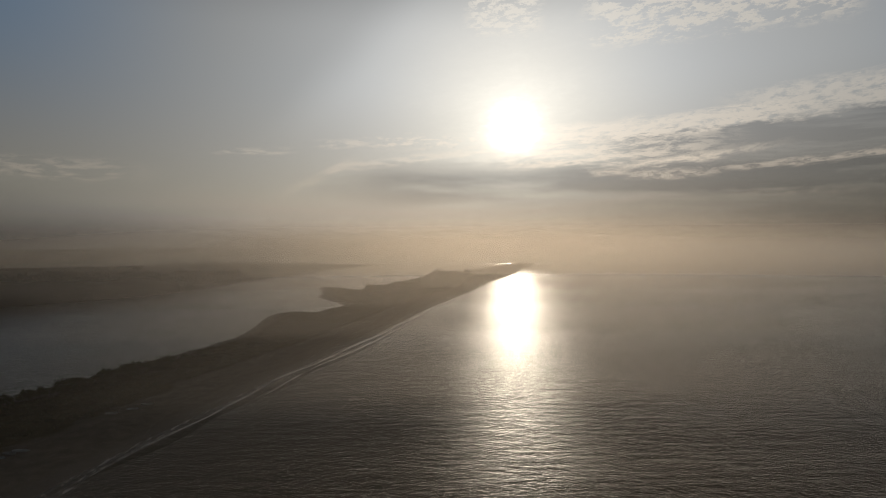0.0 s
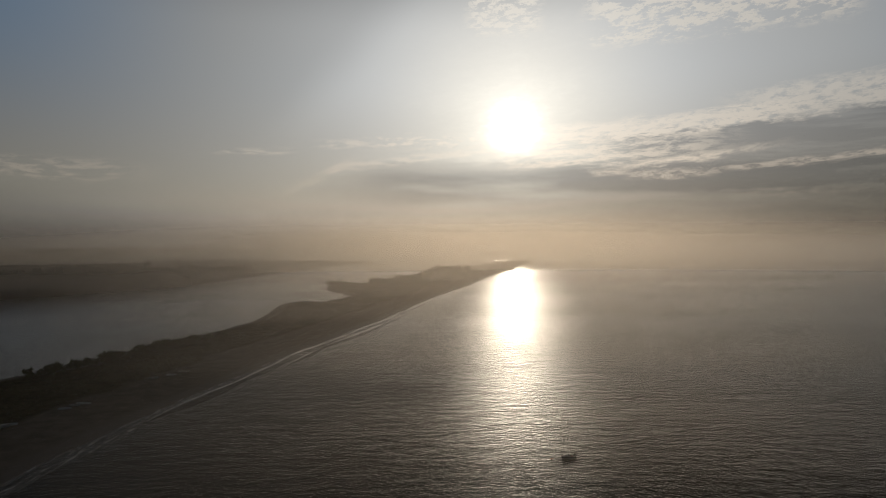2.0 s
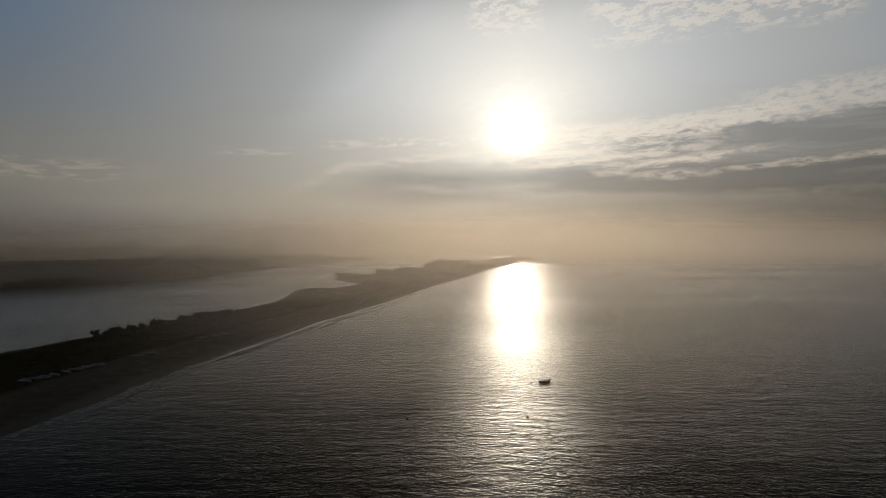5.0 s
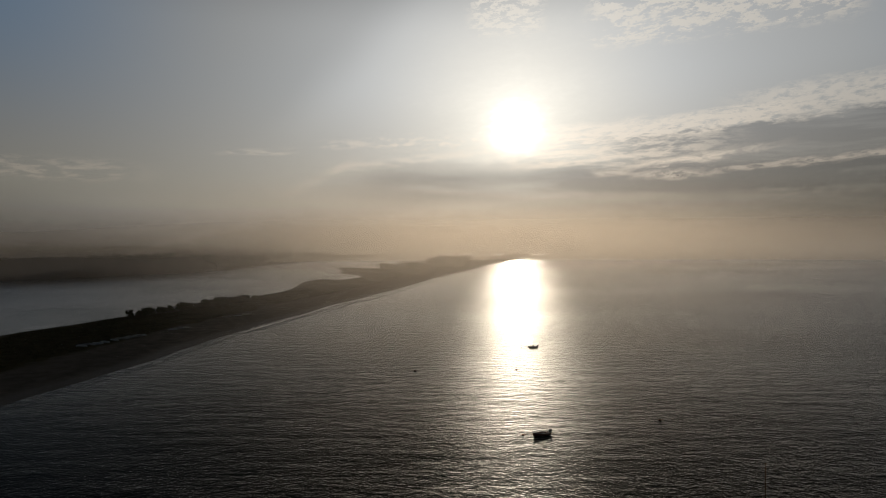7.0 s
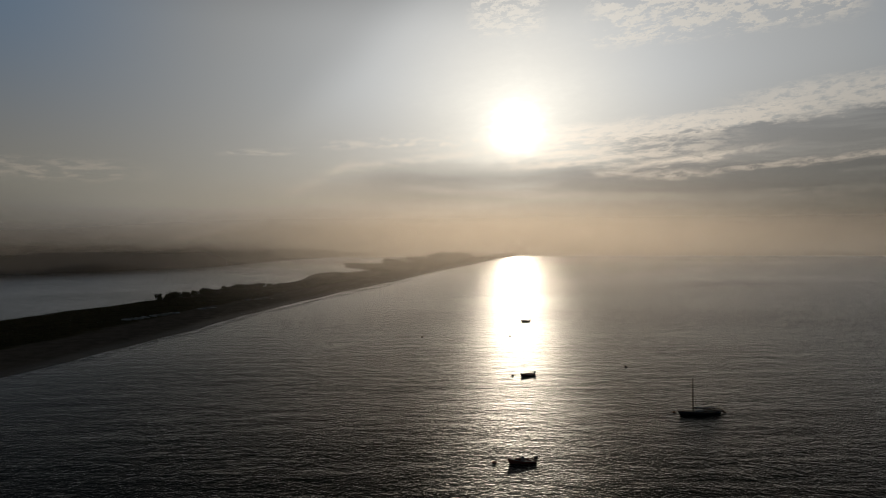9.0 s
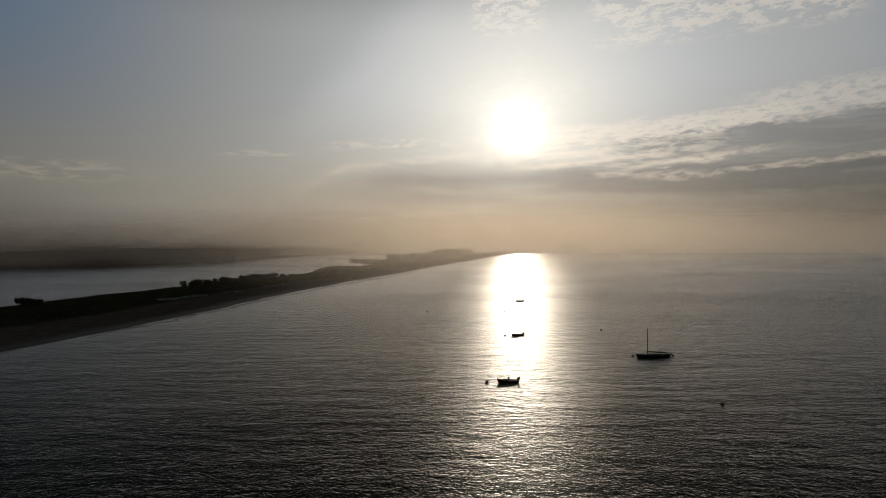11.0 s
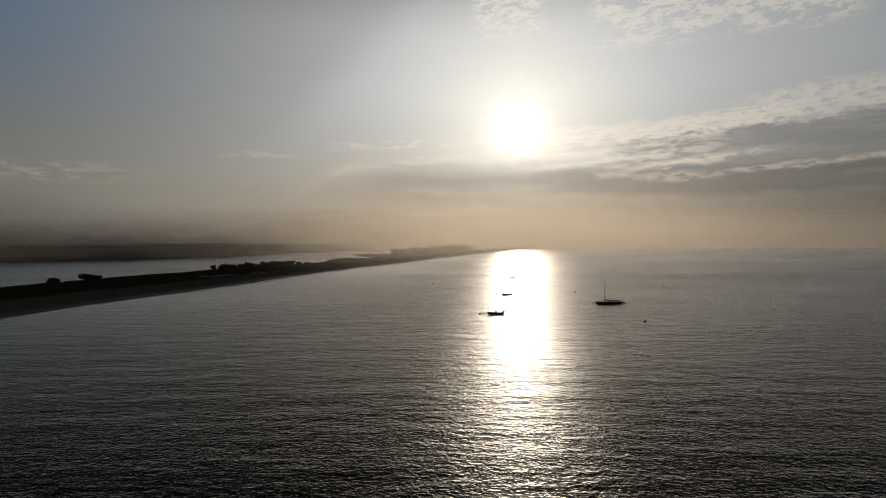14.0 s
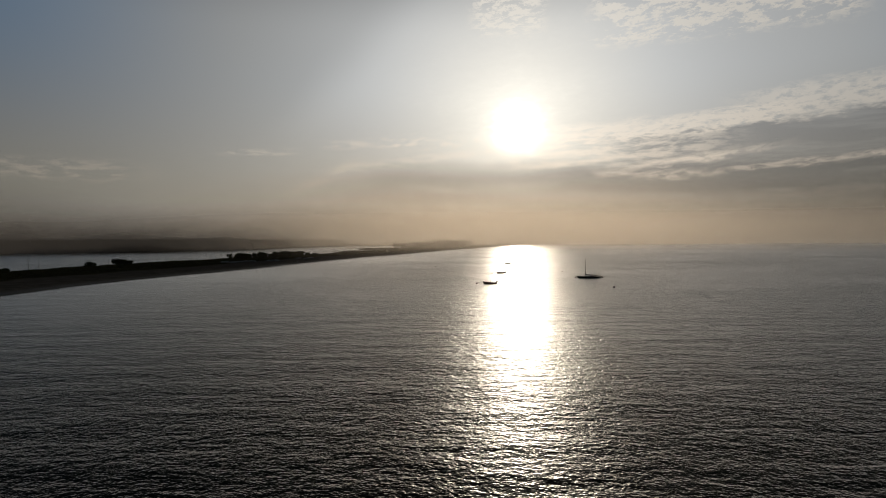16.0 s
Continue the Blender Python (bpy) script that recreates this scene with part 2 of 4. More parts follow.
def foam():
    """Thin wash of white water, torn open by gaps."""
    m, t, p = material("wash_foam")
    at = t.nodes.new("ShaderNodeTexCoord").outputs["Object"]
    x, y, z = split(t, at)
    tear = grain(t, vec(t, x * 0.9, y * 0.16, 0.0), 1.0, 6.0, 0.62)
    p.inputs["Base Color"].default_value = (0.46, 0.44, 0.41, 1)
    p.inputs["Roughness"].default_value = 0.6
    p.inputs["Specular IOR Level"].default_value = 0.15
    t.links.new((tear.ease(0.38, 0.66, 0.03, 0.6) * y.ease(40.0, 190.0, 0.7, 1.0)).sock, p.inputs["Alpha"])
    return m


LEFT_FOG = 0.14  # share of fog kept on the left, standing in for its dimmer light


def mist(name, top, amount, seed, rise, reach):
    """A thin sheet of fog: lets most light through, scatters some of the sun that stands behind it."""
    m = bpy.data.materials.new(name)
    m.use_nodes = True
    t = m.node_tree
    t.nodes.clear()
    at = t.nodes.new("ShaderNodeTexCoord").outputs["Object"]
    x, y, z = split(t, at)
    wisp = grain(t, vec(t, x * 0.0022, z * 0.012, seed), 1.0, 4.0, 0.5)
    span = reach + 120
    thick = (z + (wisp - 0.5) * rise).ease(top * 1.9, top * 0.6) * z.ease(0.0, rise) * wisp.ease(0.2, 0.8, 0.75 if reach < 1400 else 1.0, 1.0) * amount
    # side fade imitates fog dimmer away from the sun, set from the camera's azimuth
    side = x.ease(-0.62 * span, -0.18 * span, LEFT_FOG if reach < 900 else 0.38, 1.0) if reach > 250 else x.ease(-0.5 * span, -0.10 * span, 0.04, 1.0)
    thick = thick * side * x.ease(0.7 * span, 0.14 * span, 0.28 if reach < 900 else 0.8, 1.0)
    clear, cloth = t.nodes.new("ShaderNodeBsdfTransparent"), t.nodes.new("ShaderNodeMixShader")
    even, ahead = t.nodes.new("ShaderNodeBsdfTranslucent"), t.nodes.new("ShaderNodeBsdfRefraction")
    even.inputs["Color"].default_value = (0.80, 0.73, 0.655, 1)
    ahead.inputs["Color"].default_value = (1.0, 0.85, 0.69, 1)
    ahead.inputs["Roughness"].default_value, ahead.inputs["IOR"].default_value = 0.95, 1.5
    cloth.inputs[0].default_value = 0.28
    t.links.new(even.outputs[0], cloth.inputs[1])
    t.links.new(ahead.outputs[0], cloth.inputs[2])
    mix = t.nodes.new("ShaderNodeMixShader")
    t.links.new(thick.sock, mix.inputs[0])
    t.links.new(clear.outputs[0], mix.inputs[1])
    t.links.new(cloth.outputs[0], mix.inputs[2])
    t.links.new(mix.outputs[0], t.nodes.new("ShaderNodeOutputMaterial").inputs["Surface"])
    return m


SEA = water()
GROUND = ground()
FOAM = foam()


def leaf(name, dark, light, through_light):
    """Leaves: dull above, and some light comes through them."""
    m = bpy.data.materials.new(name)
    m.use_nodes = True
    t = m.node_tree
    t.nodes.clear()
    at = t.nodes.new("ShaderNodeTexCoord").outputs["Object"]
    tone = blend(t, (grain(t, at, 0.5, 4.0) * 0.6 + grain(t, at, 5.0, 2.0) * 0.4).ease(0.32, 0.68), dark, light)
    front, rear, mix = t.nodes.new("ShaderNodeBsdfDiffuse"), t.nodes.new("ShaderNodeBsdfTranslucent"), t.nodes.new("ShaderNodeMixShader")
    mix.inputs[0].default_value = through_light
    t.links.new(tone, front.inputs["Color"])
    t.links.new(tone, rear.inputs["Color"])
    t.links.new(front.outputs[0], mix.inputs[1])
    t.links.new(rear.outputs[0], mix.inputs[2])
    t.links.new(mix.outputs[0], t.nodes.new("ShaderNodeOutputMaterial").inputs["Surface"])
    return m


LEAF = leaf("dark_leaf", (0.032, 0.040, 0.020), (0.075, 0.084, 0.042), 0.32)
LEAF_DRY = leaf("olive_leaf", (0.040, 0.042, 0.022), (0.082, 0.080, 0.044), 0.32)
BARK = surface("bark", (0.04, 0.032, 0.025), (0.09, 0.075, 0.06), 0.9, 2.0, bump=0.02)
HULL_DARK = surface("dark_hull_paint", (0.012, 0.014, 0.02), (0.03, 0.033, 0.04), 0.35, 1.5)
HULL_RED = surface("red_brown_hull_paint", (0.10, 0.028, 0.018), (0.16, 0.05, 0.03), 0.45, 1.5)
HULL_GREY = surface("grey_hull_paint", (0.20, 0.20, 0.20), (0.33, 0.33, 0.32), 0.5, 1.5)
HULL_WHITE = surface("weathered_white_paint", (0.30, 0.29, 0.265), (0.46, 0.445, 0.41), 0.5, 1.5)
WOOD = surface("varnished_wood", (0.10, 0.055, 0.03), (0.20, 0.115, 0.06), 0.45, 3.0)
DECK = surface("worn_deck_wood", (0.14, 0.12, 0.10), (0.24, 0.21, 0.17), 0.7, 3.0, bump=0.003)
METAL = surface("dull_aluminium", (0.32, 0.32, 0.32), (0.48, 0.48, 0.48), 0.4, 3.0, metal=1.0)
ENGINE = surface("black_engine_cowl", (0.012, 0.012, 0.013), (0.03, 0.03, 0.03), 0.35, 4.0)
CANVAS = surface("furled_sail_canvas", (0.10, 0.11, 0.13), (0.18, 0.19, 0.21), 0.9, 4.0, bump=0.02)
BUOY = surface("faded_buoy_plastic", (0.16, 0.06, 0.03), (0.26, 0.11, 0.05), 0.5, 5.0)
BUOY_DARK = surface("weedy_buoy_base", (0.02, 0.022, 0.015), (0.05, 0.05, 0.035), 0.7, 5.0)
ROPE = surface("mooring_rope", (0.12, 0.11, 0.09), (0.22, 0.20, 0.17), 0.95, 20.0)


def mesh_of(name, verts, faces, mat, smooth=True):
    me = bpy.data.meshes.new(name)
    me.from_pydata([tuple(map(float, v)) for v in verts], [], [tuple(map(int, f)) for f in faces])
    me.materials.append(mat)
    if smooth:
        me.polygons.foreach_set("use_smooth", [True] * len(me.polygons))
    me.update()
    return me


def curve_through(keys):
    """A smooth line through (t, value) keys."""
    k = np.array(keys, float)
    slope = np.gradient(k[:, 1], k[:, 0])

    def at(t):
        t = np.clip(np.asarray(t, float), k[0, 0], k[-1, 0])
        i = np.clip(np.searchsorted(k[:, 0], t) - 1, 0, len(k) - 2)
        h = k[i + 1, 0] - k[i, 0]
        s = (t - k[i, 0]) / h
        return ((2 * s**3 - 3 * s**2 + 1) * k[i, 1] + (s**3 - 2 * s**2 + s) * h * slope[i]
                + (-2 * s**3 + 3 * s**2) * k[i + 1, 1] + (s**3 - s**2) * h * slope[i + 1])
    return at


def lumps(x, y, scale, seed=0.0):
    """Smooth pseudo-random field for arrays, about -1 to 1."""
    a, b = np.asarray(x) * scale, np.asarray(y) * scale
    return (np.sin(a * 1.7 + b * 0.9 + seed) + np.sin(-a * 1.1 + b * 2.3 + seed * 1.7 + 1.3) + np.sin(a * 2.9 - b * 1.9 + seed * 0.6 + 4.1)
            + np.sin(a * 4.3 + b * 3.7 + seed * 2.1) * 0.6) / 3.0


# ---- the sea: one sheet to the horizon, with low waves of its own where the camera passes ----
def steps(fine0, fine1, cell, out0, out1, grow=1.16):
    mid = list(np.arange(fine0, fine1 + 0.01, cell))
    right, left, s = [], [], cell
    while (right or mid)[-1] < out1:
        s *= grow
        right.append((right or mid)[-1] + s)
    s = cell
    while (left or mid[:1])[-1] > out0:
        s *= grow
        left.append((left or mid[:1])[-1] - s)
    return np.array(left[::-1] + mid + right)


gx, gy = steps(-110, 130, 1.0, -4600, 4600), steps(-232, 60, 0.8, -3000, 4700)
X, Y = np.meshgrid(gx, gy)
fade = np.clip((130 - np.abs(X - 10)) / 60, 0, 1) * np.clip((110 - Y) / 120, 0, 1) * np.clip((Y + 260) / 40, 0, 1)
Z = (np.sin(Y * 1.25 + 1.4 * lumps(X, Y, 0.06) + X * 0.10) * 0.010 + np.sin(Y * 0.62 - X * 0.09 + 1.8 * lumps(X, Y, 0.045, 3.0)) * 0.018
     + lumps(X * 0.5, Y, 0.9, 2.0) * 0.012) * fade
nx, ny = len(gx), len(gy)
idx = np.arange(nx * ny).reshape(ny, nx)
quads = np.stack([idx[:-1, :-1], idx[:-1, 1:], idx[1:, 1:], idx[1:, :-1]], -1).reshape(-1, 4)
sea = new("water", mesh_of("water", np.stack([X, Y, Z], -1).reshape(-1, 3), quads, SEA))
tagged(sea, "calm grey sea with small wind ripples", "sea", kind="structure")

# ---- the barrier spit ----
SHORE = curve_through([(-420, -150), (-250, -130), (-72, -124), (-25, -123), (30, -114), (83, -103), (130, -97.5), (178, -90.5), (235, -78), (271, -71),
                       (322, -58), (388, -41), (467, -25), (513, -15), (602, 8), (670, 26), (809, 58), (1029, 120), (1192, 152), (1343, 198), (1521, 242), (1665, 335), (1900, 520)])
INNER = [(-420, -330), (-250, -270), (-120, -235), (20, -212), (90, -203), (140, -196), (213, -174), (268, -154), (316, -140), (376, -127), (430, -131), (488, -138),
         (508, -122), (501, -105), (530, -97), (552, -90), (575, -100), (628, -128), (680, -136), (725, -146), (778, -155), (748, -126), (718, -102), (760, -86), (840, -66),
         (1000, -14), (1150, 55), (1292, 113), (1450, 165), (1601, 222), (1750, 350), (1900, 500)]


def near_line(px, py, line):
    best = np.full(px.shape, 1e9)
    for (y0, x0), (y1, x1) in zip(line, line[1:]):
        dx, dy = x1 - x0, y1 - y0
        s = np.clip(((px - x0) * dx + (py - y0) * dy) / (dx * dx + dy * dy), 0, 1)
        best = np.minimum(best, np.hypot(px - x0 - s * dx, py - y0 - s * dy))
    return best


def right_of_inner(px, py):
    inside = np.zeros(px.shape, bool)
    ring = INNER + [(1900, 3000), (-420, 3000)]
    for (y0, x0), (y1, x1) in zip(ring, ring[1:] + ring[:1]):
        if y0 == y1:
            continue
        cross = ((y0 > py) != (y1 > py)) & (px < (x1 - x0) * (py - y0) / (y1 - y0) + x0)
        inside ^= cross
    return inside


def spit_height(px, py):
    ragged = lumps(px, py, 0.11, 1.0) * 1.6 + lumps(px, py, 0.33, 5.0) * 0.8
    ds = (SHORE(py) - px) * 0.92 + lumps(px, py, 0.045, 2.0) * 1.2
    di = near_line(px, py, INNER) * np.where(right_of_inner(px, py), 1, -1) + ragged * np.where(py > 540, 2.2, 1.0)
    beach = np.interp(ds, [-40, -6, 0, 12, 26, 34, 60], [-3, -0.5, 0.02, 0.75, 1.1, 1.75, 2.1])
    back_side = np.interp(di, [-30, -3, 0, 3, 9, 25, 60], [-3, -0.4, 0.02, 0.4, 1.3, 1.9, 2.3])
    h = np.minimum(beach, back_side)
    dune = np.clip((h - 1.0) / 0.8, 0, 1)
    return h + dune * (lumps(px, py, 0.08, 3.0) * 0.35 + lumps(px, py, 0.37, 8.0) * 0.16 + lumps(px, py, 0.9, 6.0) * 0.10)


gx = np.concatenate([np.arange(-345, -60, 2.5), np.arange(-60, 200, 4.0), np.arange(200, 560, 10.0)])
gy = np.concatenate([np.arange(-415, -100, 6.0), np.arange(-100, 330, 2.5), np.arange(330, 860, 5.0), np.arange(860, 1900, 12.0)])
X, Y = np.meshgrid(gx, gy)
H = spit_height(X, Y)
nx, ny = len(gx), len(gy)
idx = np.arange(nx * ny).reshape(ny, nx)
quads = np.stack([idx[:-1, :-1], idx[:-1, 1:], idx[1:, 1:], idx[1:, :-1]], -1).reshape(-1, 4)
quads = quads[H.reshape(-1)[quads].max(1) > -0.7]
used = np.unique(quads)
remap = np.full(nx * ny, -1)
remap[used] = np.arange(len(used))
spit = new("ground", mesh_of("ground", np.stack([X, Y, H], -1).reshape(-1, 3)[used], remap[quads], GROUND))
tagged(spit, "low sandy barrier spit covered in dune scrub", "land", kind="structure")


def sand_bar(x, y, long, wide, turn, label):
    """A low bank of sand just above the water."""
    n, m = 26, 9
    verts, faces = [], []
    for i in range(n):
        for j in range(m):
            u, v = i / (n - 1) * 2 - 1, j / (m - 1) * 2 - 1
            w = wide * (0.6 + 0.4 * math.sin(u * 4.0 + x)) * math.sqrt(max(0.0, 1 - u * u)) + 0.05
            verts.append((u * long / 2, v * w / 2 + math.sin(u * 2.2) * wide * 0.5, -0.25 + 0.6 * (1 - v * v) * (1 - u * u)))
    for i in range(n - 1):
        for j in range(m - 1):
            faces.append((i * m + j, (i + 1) * m + j, (i + 1) * m + j + 1, i * m + j + 1))
    ob = new("sand_bar", mesh_of("sand_bar", verts, faces, GROUND))
    ob.matrix_world = pose(x, y, 0, 0, 0, turn)
    return tagged(ob, label, "sand bar", kind="structure")


sand_bar(-146, 517, 17, 4.0, -12, "narrow low sand bar in the bay")
sand_bar(-168, 800, 14, 5.0, -20, "narrow low sand bar off the marsh point")

# far shore across the bay
FAR_EDGE = [(-560, -900), (-420, 548), (-385, 563), (-352, 640), (-310, 720), (-284, 919), (-257, 1031), (-190, 1300), (-60, 1700), (260, 2600), (-1500, 4600)]


def far_height(px, py):
    line = [(b, a) for a, b in FAR_EDGE]
    d = near_line(px, py, line)
    edge_x = np.interp(py, [-900, 500, 548, 563, 640, 720, 919, 1031, 1300, 1700, 2600, 4600], [-560, -560, -420, -385, -352, -310, -284, -257, -190, -60, 260, -1500])
    side = np.where(px < edge_x, 1, -1)
    return np.interp(d * side + lumps(px, py, 0.02, 2.0) * 5, [-60, 0, 12, 60, 400], [-3, 0.02, 1.2, 3.0, 5.0])


gx, gy = np.concatenate([np.arange(-4500, -1900, 100.0), np.arange(-1900, 300, 20.0)]), np.concatenate([np.arange(-500, 2600, 20.0), np.arange(2600, 4500, 100.0)])
X, Y = np.meshgrid(gx, gy)
H = far_height(X, Y)
nx, ny = len(gx), len(gy)
idx = np.arange(nx * ny).reshape(ny, nx)
quads = np.stack([idx[:-1, :-1], idx[:-1, 1:], idx[1:, 1:], idx[1:, :-1]], -1).reshape(-1, 4)
quads = quads[H.reshape(-1)[quads].max(1) > -0.7]
far_land = new("ground", mesh_of("ground", np.stack([X, Y, H], -1).reshape(-1, 3), quads, GROUND))
tagged(far_land, "dark wooded shore across the foggy bay", "land", kind="structure")


# ---- building blocks for things ----
def part(name, me, parent, label=""):
    ob = new(name, me)
    ob.parent = parent
    if label:
        ob["label"] = label
    return ob


def thing(name, at, turn, label, category, group="", scale=1.0, tilt=(0, 0)):
    ob = new(name)
    ob.matrix_world = pose(*at, tilt[0], tilt[1], turn) @ Matrix.Scale(scale, 4)
    return tagged(ob, label, category, group)


def bm_mesh(name, bm, mat, smooth=True, bevel=0.0):
    if bevel:
        bmesh.ops.bevel(bm, geom=list(bm.edges), offset=bevel, segments=2, affect="EDGES", profile=0.6)
    bmesh.ops.recalc_face_normals(bm, faces=bm.faces)
    me = bpy.data.meshes.new(name)
    bm.to_mesh(me)
    bm.free()
    me.materials.append(mat)
    if smooth:
        me.polygons.foreach_set("use_smooth", [True] * len(me.polygons))
    return me


def box(name, size, at, mat, bevel=0.02, turn=(0, 0, 0), taper=1.0):
    bm = bmesh.new()
    bmesh.ops.create_cube(bm, size=1)
    for v in bm.verts:
        k = taper if v.co.z > 0 else 1.0
        v.co = Vector((v.co.x * size[0] * k, v.co.y * size[1] * k, v.co.z * size[2]))
    me = bm_mesh(name, bm, mat, False, bevel)
    me.transform(pose(*at, *turn))
    return me


def tube(name, points, radii, mat, sides=8):
    """A rod through points, with a radius at each."""
    bm = bmesh.new()
    rings = []
    pts = [Vector(p) for p in points]
    for k, p in enumerate(pts):
        along = (pts[min(k + 1, len(pts) - 1)] - pts[max(k - 1, 0)]).normalized()
        side = along.cross(Vector((0.31, 0.83, 0.46))).normalized()
        up = along.cross(side)
        rings.append([bm.verts.new(p + (side * math.cos(a) + up * math.sin(a)) * radii[k]) for a in (2 * math.pi * j / sides for j in range(sides))])
    for a, b in zip(rings, rings[1:]):
        for j in range(sides):
            bm.faces.new((a[j], a[(j + 1) % sides], b[(j + 1) % sides], b[j]))
    bm.faces.new(rings[0][::-1])
    bm.faces.new(rings[-1])
    return bm_mesh(name, bm, mat)


def lathe(name, profile, mat, sides=14):
    """Turned shape from (radius, height) pairs."""
    bm = bmesh.new()
    rings = [[bm.verts.new((r * math.cos(2 * math.pi * j / sides), r * math.sin(2 * math.pi * j / sides), z)) for j in range(sides)] for r, z in profile]
    for a, b in zip(rings, rings[1:]):
        for j in range(sides):
            bm.faces.new((a[j], a[(j + 1) % sides], b[(j + 1) % sides], b[j]))
    bm.faces.new(rings[0][::-1])
    bm.faces.new(rings[-1])
    return bm_mesh(name, bm, mat)


def station(s, length, beam, free, depth, stern):
    """Half section of a hull at s (0 bow, 1 stern): x, half beam, sheer height, keel depth."""
    wide = beam / 2 * min(1.0, math.sin(min(1.0, s * 1.45 + 0.02) * math.pi / 2) ** 0.9) * (1 - (1 - stern) * max(0, (s - 0.6) / 0.4) ** 2)
    bow = 1.1 if length < 5 else 0.75
    sheer = free * (1 + bow * (1 - s) ** 2.2 + 0.05 * s**3)
    keel = -depth * math.sin(math.pi * min(1.0, 0.12 + s * 0.8)) ** 0.7
    return -length / 2 + s * length, wide, sheer, keel


def hull(name, length, beam, free, depth, stern, mat, wall=0.05, floor=0.12, n=16):
    """Open boat hull with an outer and an inner skin, joined at the gunwale; bow towards -x."""
    bm = bmesh.new()
    rows = []
    sec = [0.0, 0.35, 0.68, 0.88, 1.0]
    for k in range(n + 1):
        s = k / n
        x, w, top, low = station(s, length, beam, free, depth, stern)
        rake = (1 - s) ** 3 * 0.12 * length
        outer, inner = [], []
        for q in sec:
            z = low + (top - low) * q**1.6
            yy = w * (math.sin(q * math.pi / 2) ** (0.75 if s > 0.3 else 1.15))
            outer.append((x - rake * q, yy, z))
            inner.append((x - rake * q + (wall if s < 0.5 else -wall), max(yy - wall, 0.0), max(z, min(floor, top - 0.05)) if q < 1 else top))
        rows.append([bm.verts.new(p) for p in outer + inner[::-1]])
    m = len(rows[0])
    mirror = [[bm.verts.new((v.co.x, -v.co.y, v.co.z)) for v in r] for r in rows]
    for side in (rows, mirror):
        for a, b in zip(side, side[1:]):
            for j in range(m - 1):
                f = (a[j], a[j + 1], b[j + 1], b[j])
                bm.faces.new(f if side is rows else f[::-1])
    for j in range(m - 1):
        for r, q in ((rows[-1], mirror[-1]), (rows[0], mirror[0])):
            bm.faces.new((r[j], r[j + 1], q[j + 1], q[j]))
    for a, b, c, d in zip(rows, rows[1:], mirror, mirror[1:]):
        bm.faces.new((a[m - 1], b[m - 1], d[m - 1], c[m - 1]))
    bmesh.ops.remove_doubles(bm, verts=bm.verts, dist=0.002)
    return bm_mesh(name, bm, mat)


def rail(name, length, beam, free, depth, stern, mat, side, r=0.03, n=14):
    pts = []
    for k in range(n + 1):
        x, w, top, low = station(k / n, length, beam, free, depth, stern)
        pts.append((x - (1 - k / n) ** 3 * 0.12 * length, side * (w + 0.005), top + 0.015))
    return tube(name, pts, [r] * (n + 1), mat, 6)


def outboard(parent, at, turn=0.0, tilt=0.0):
    """Outboard engine with cowl, leg, bracket and propeller hub."""
    m = pose(*at, 0, tilt, turn)
    leg = box("outboard_engine", (0.20, 0.12, 0.75), (0.06, 0, -0.12), ENGINE, 0.03)
    leg.transform(m)
    engine = part("outboard_engine", leg, parent, "black outboard engine on the transom")
    for nm, me, lab in (
            ("cowl", box("cowl", (0.60, 0.40, 0.46), (0.06, 0, 0.36), ENGINE, 0.07, (0, -8, 0), 0.86), "rounded black engine cowl"),
            ("bracket", box("bracket", (0.16, 0.24, 0.26), (-0.06, 0, 0.05), METAL, 0.02), "dull metal clamp bracket"),
            ("tiller", tube("tiller", [(-0.1, 0, 0.36), (-0.4, 0.03, 0.42), (-0.62, 0.05, 0.44)], [0.025, 0.022, 0.028], ENGINE, 6), ""),
            ("propeller_hub", lathe("propeller_hub", [(0.02, -0.62), (0.07, -0.58), (0.07, -0.46), (0.03, -0.42)], ENGINE, 8), "")):
        me.transform(m)
        part(nm, me, engine, lab)


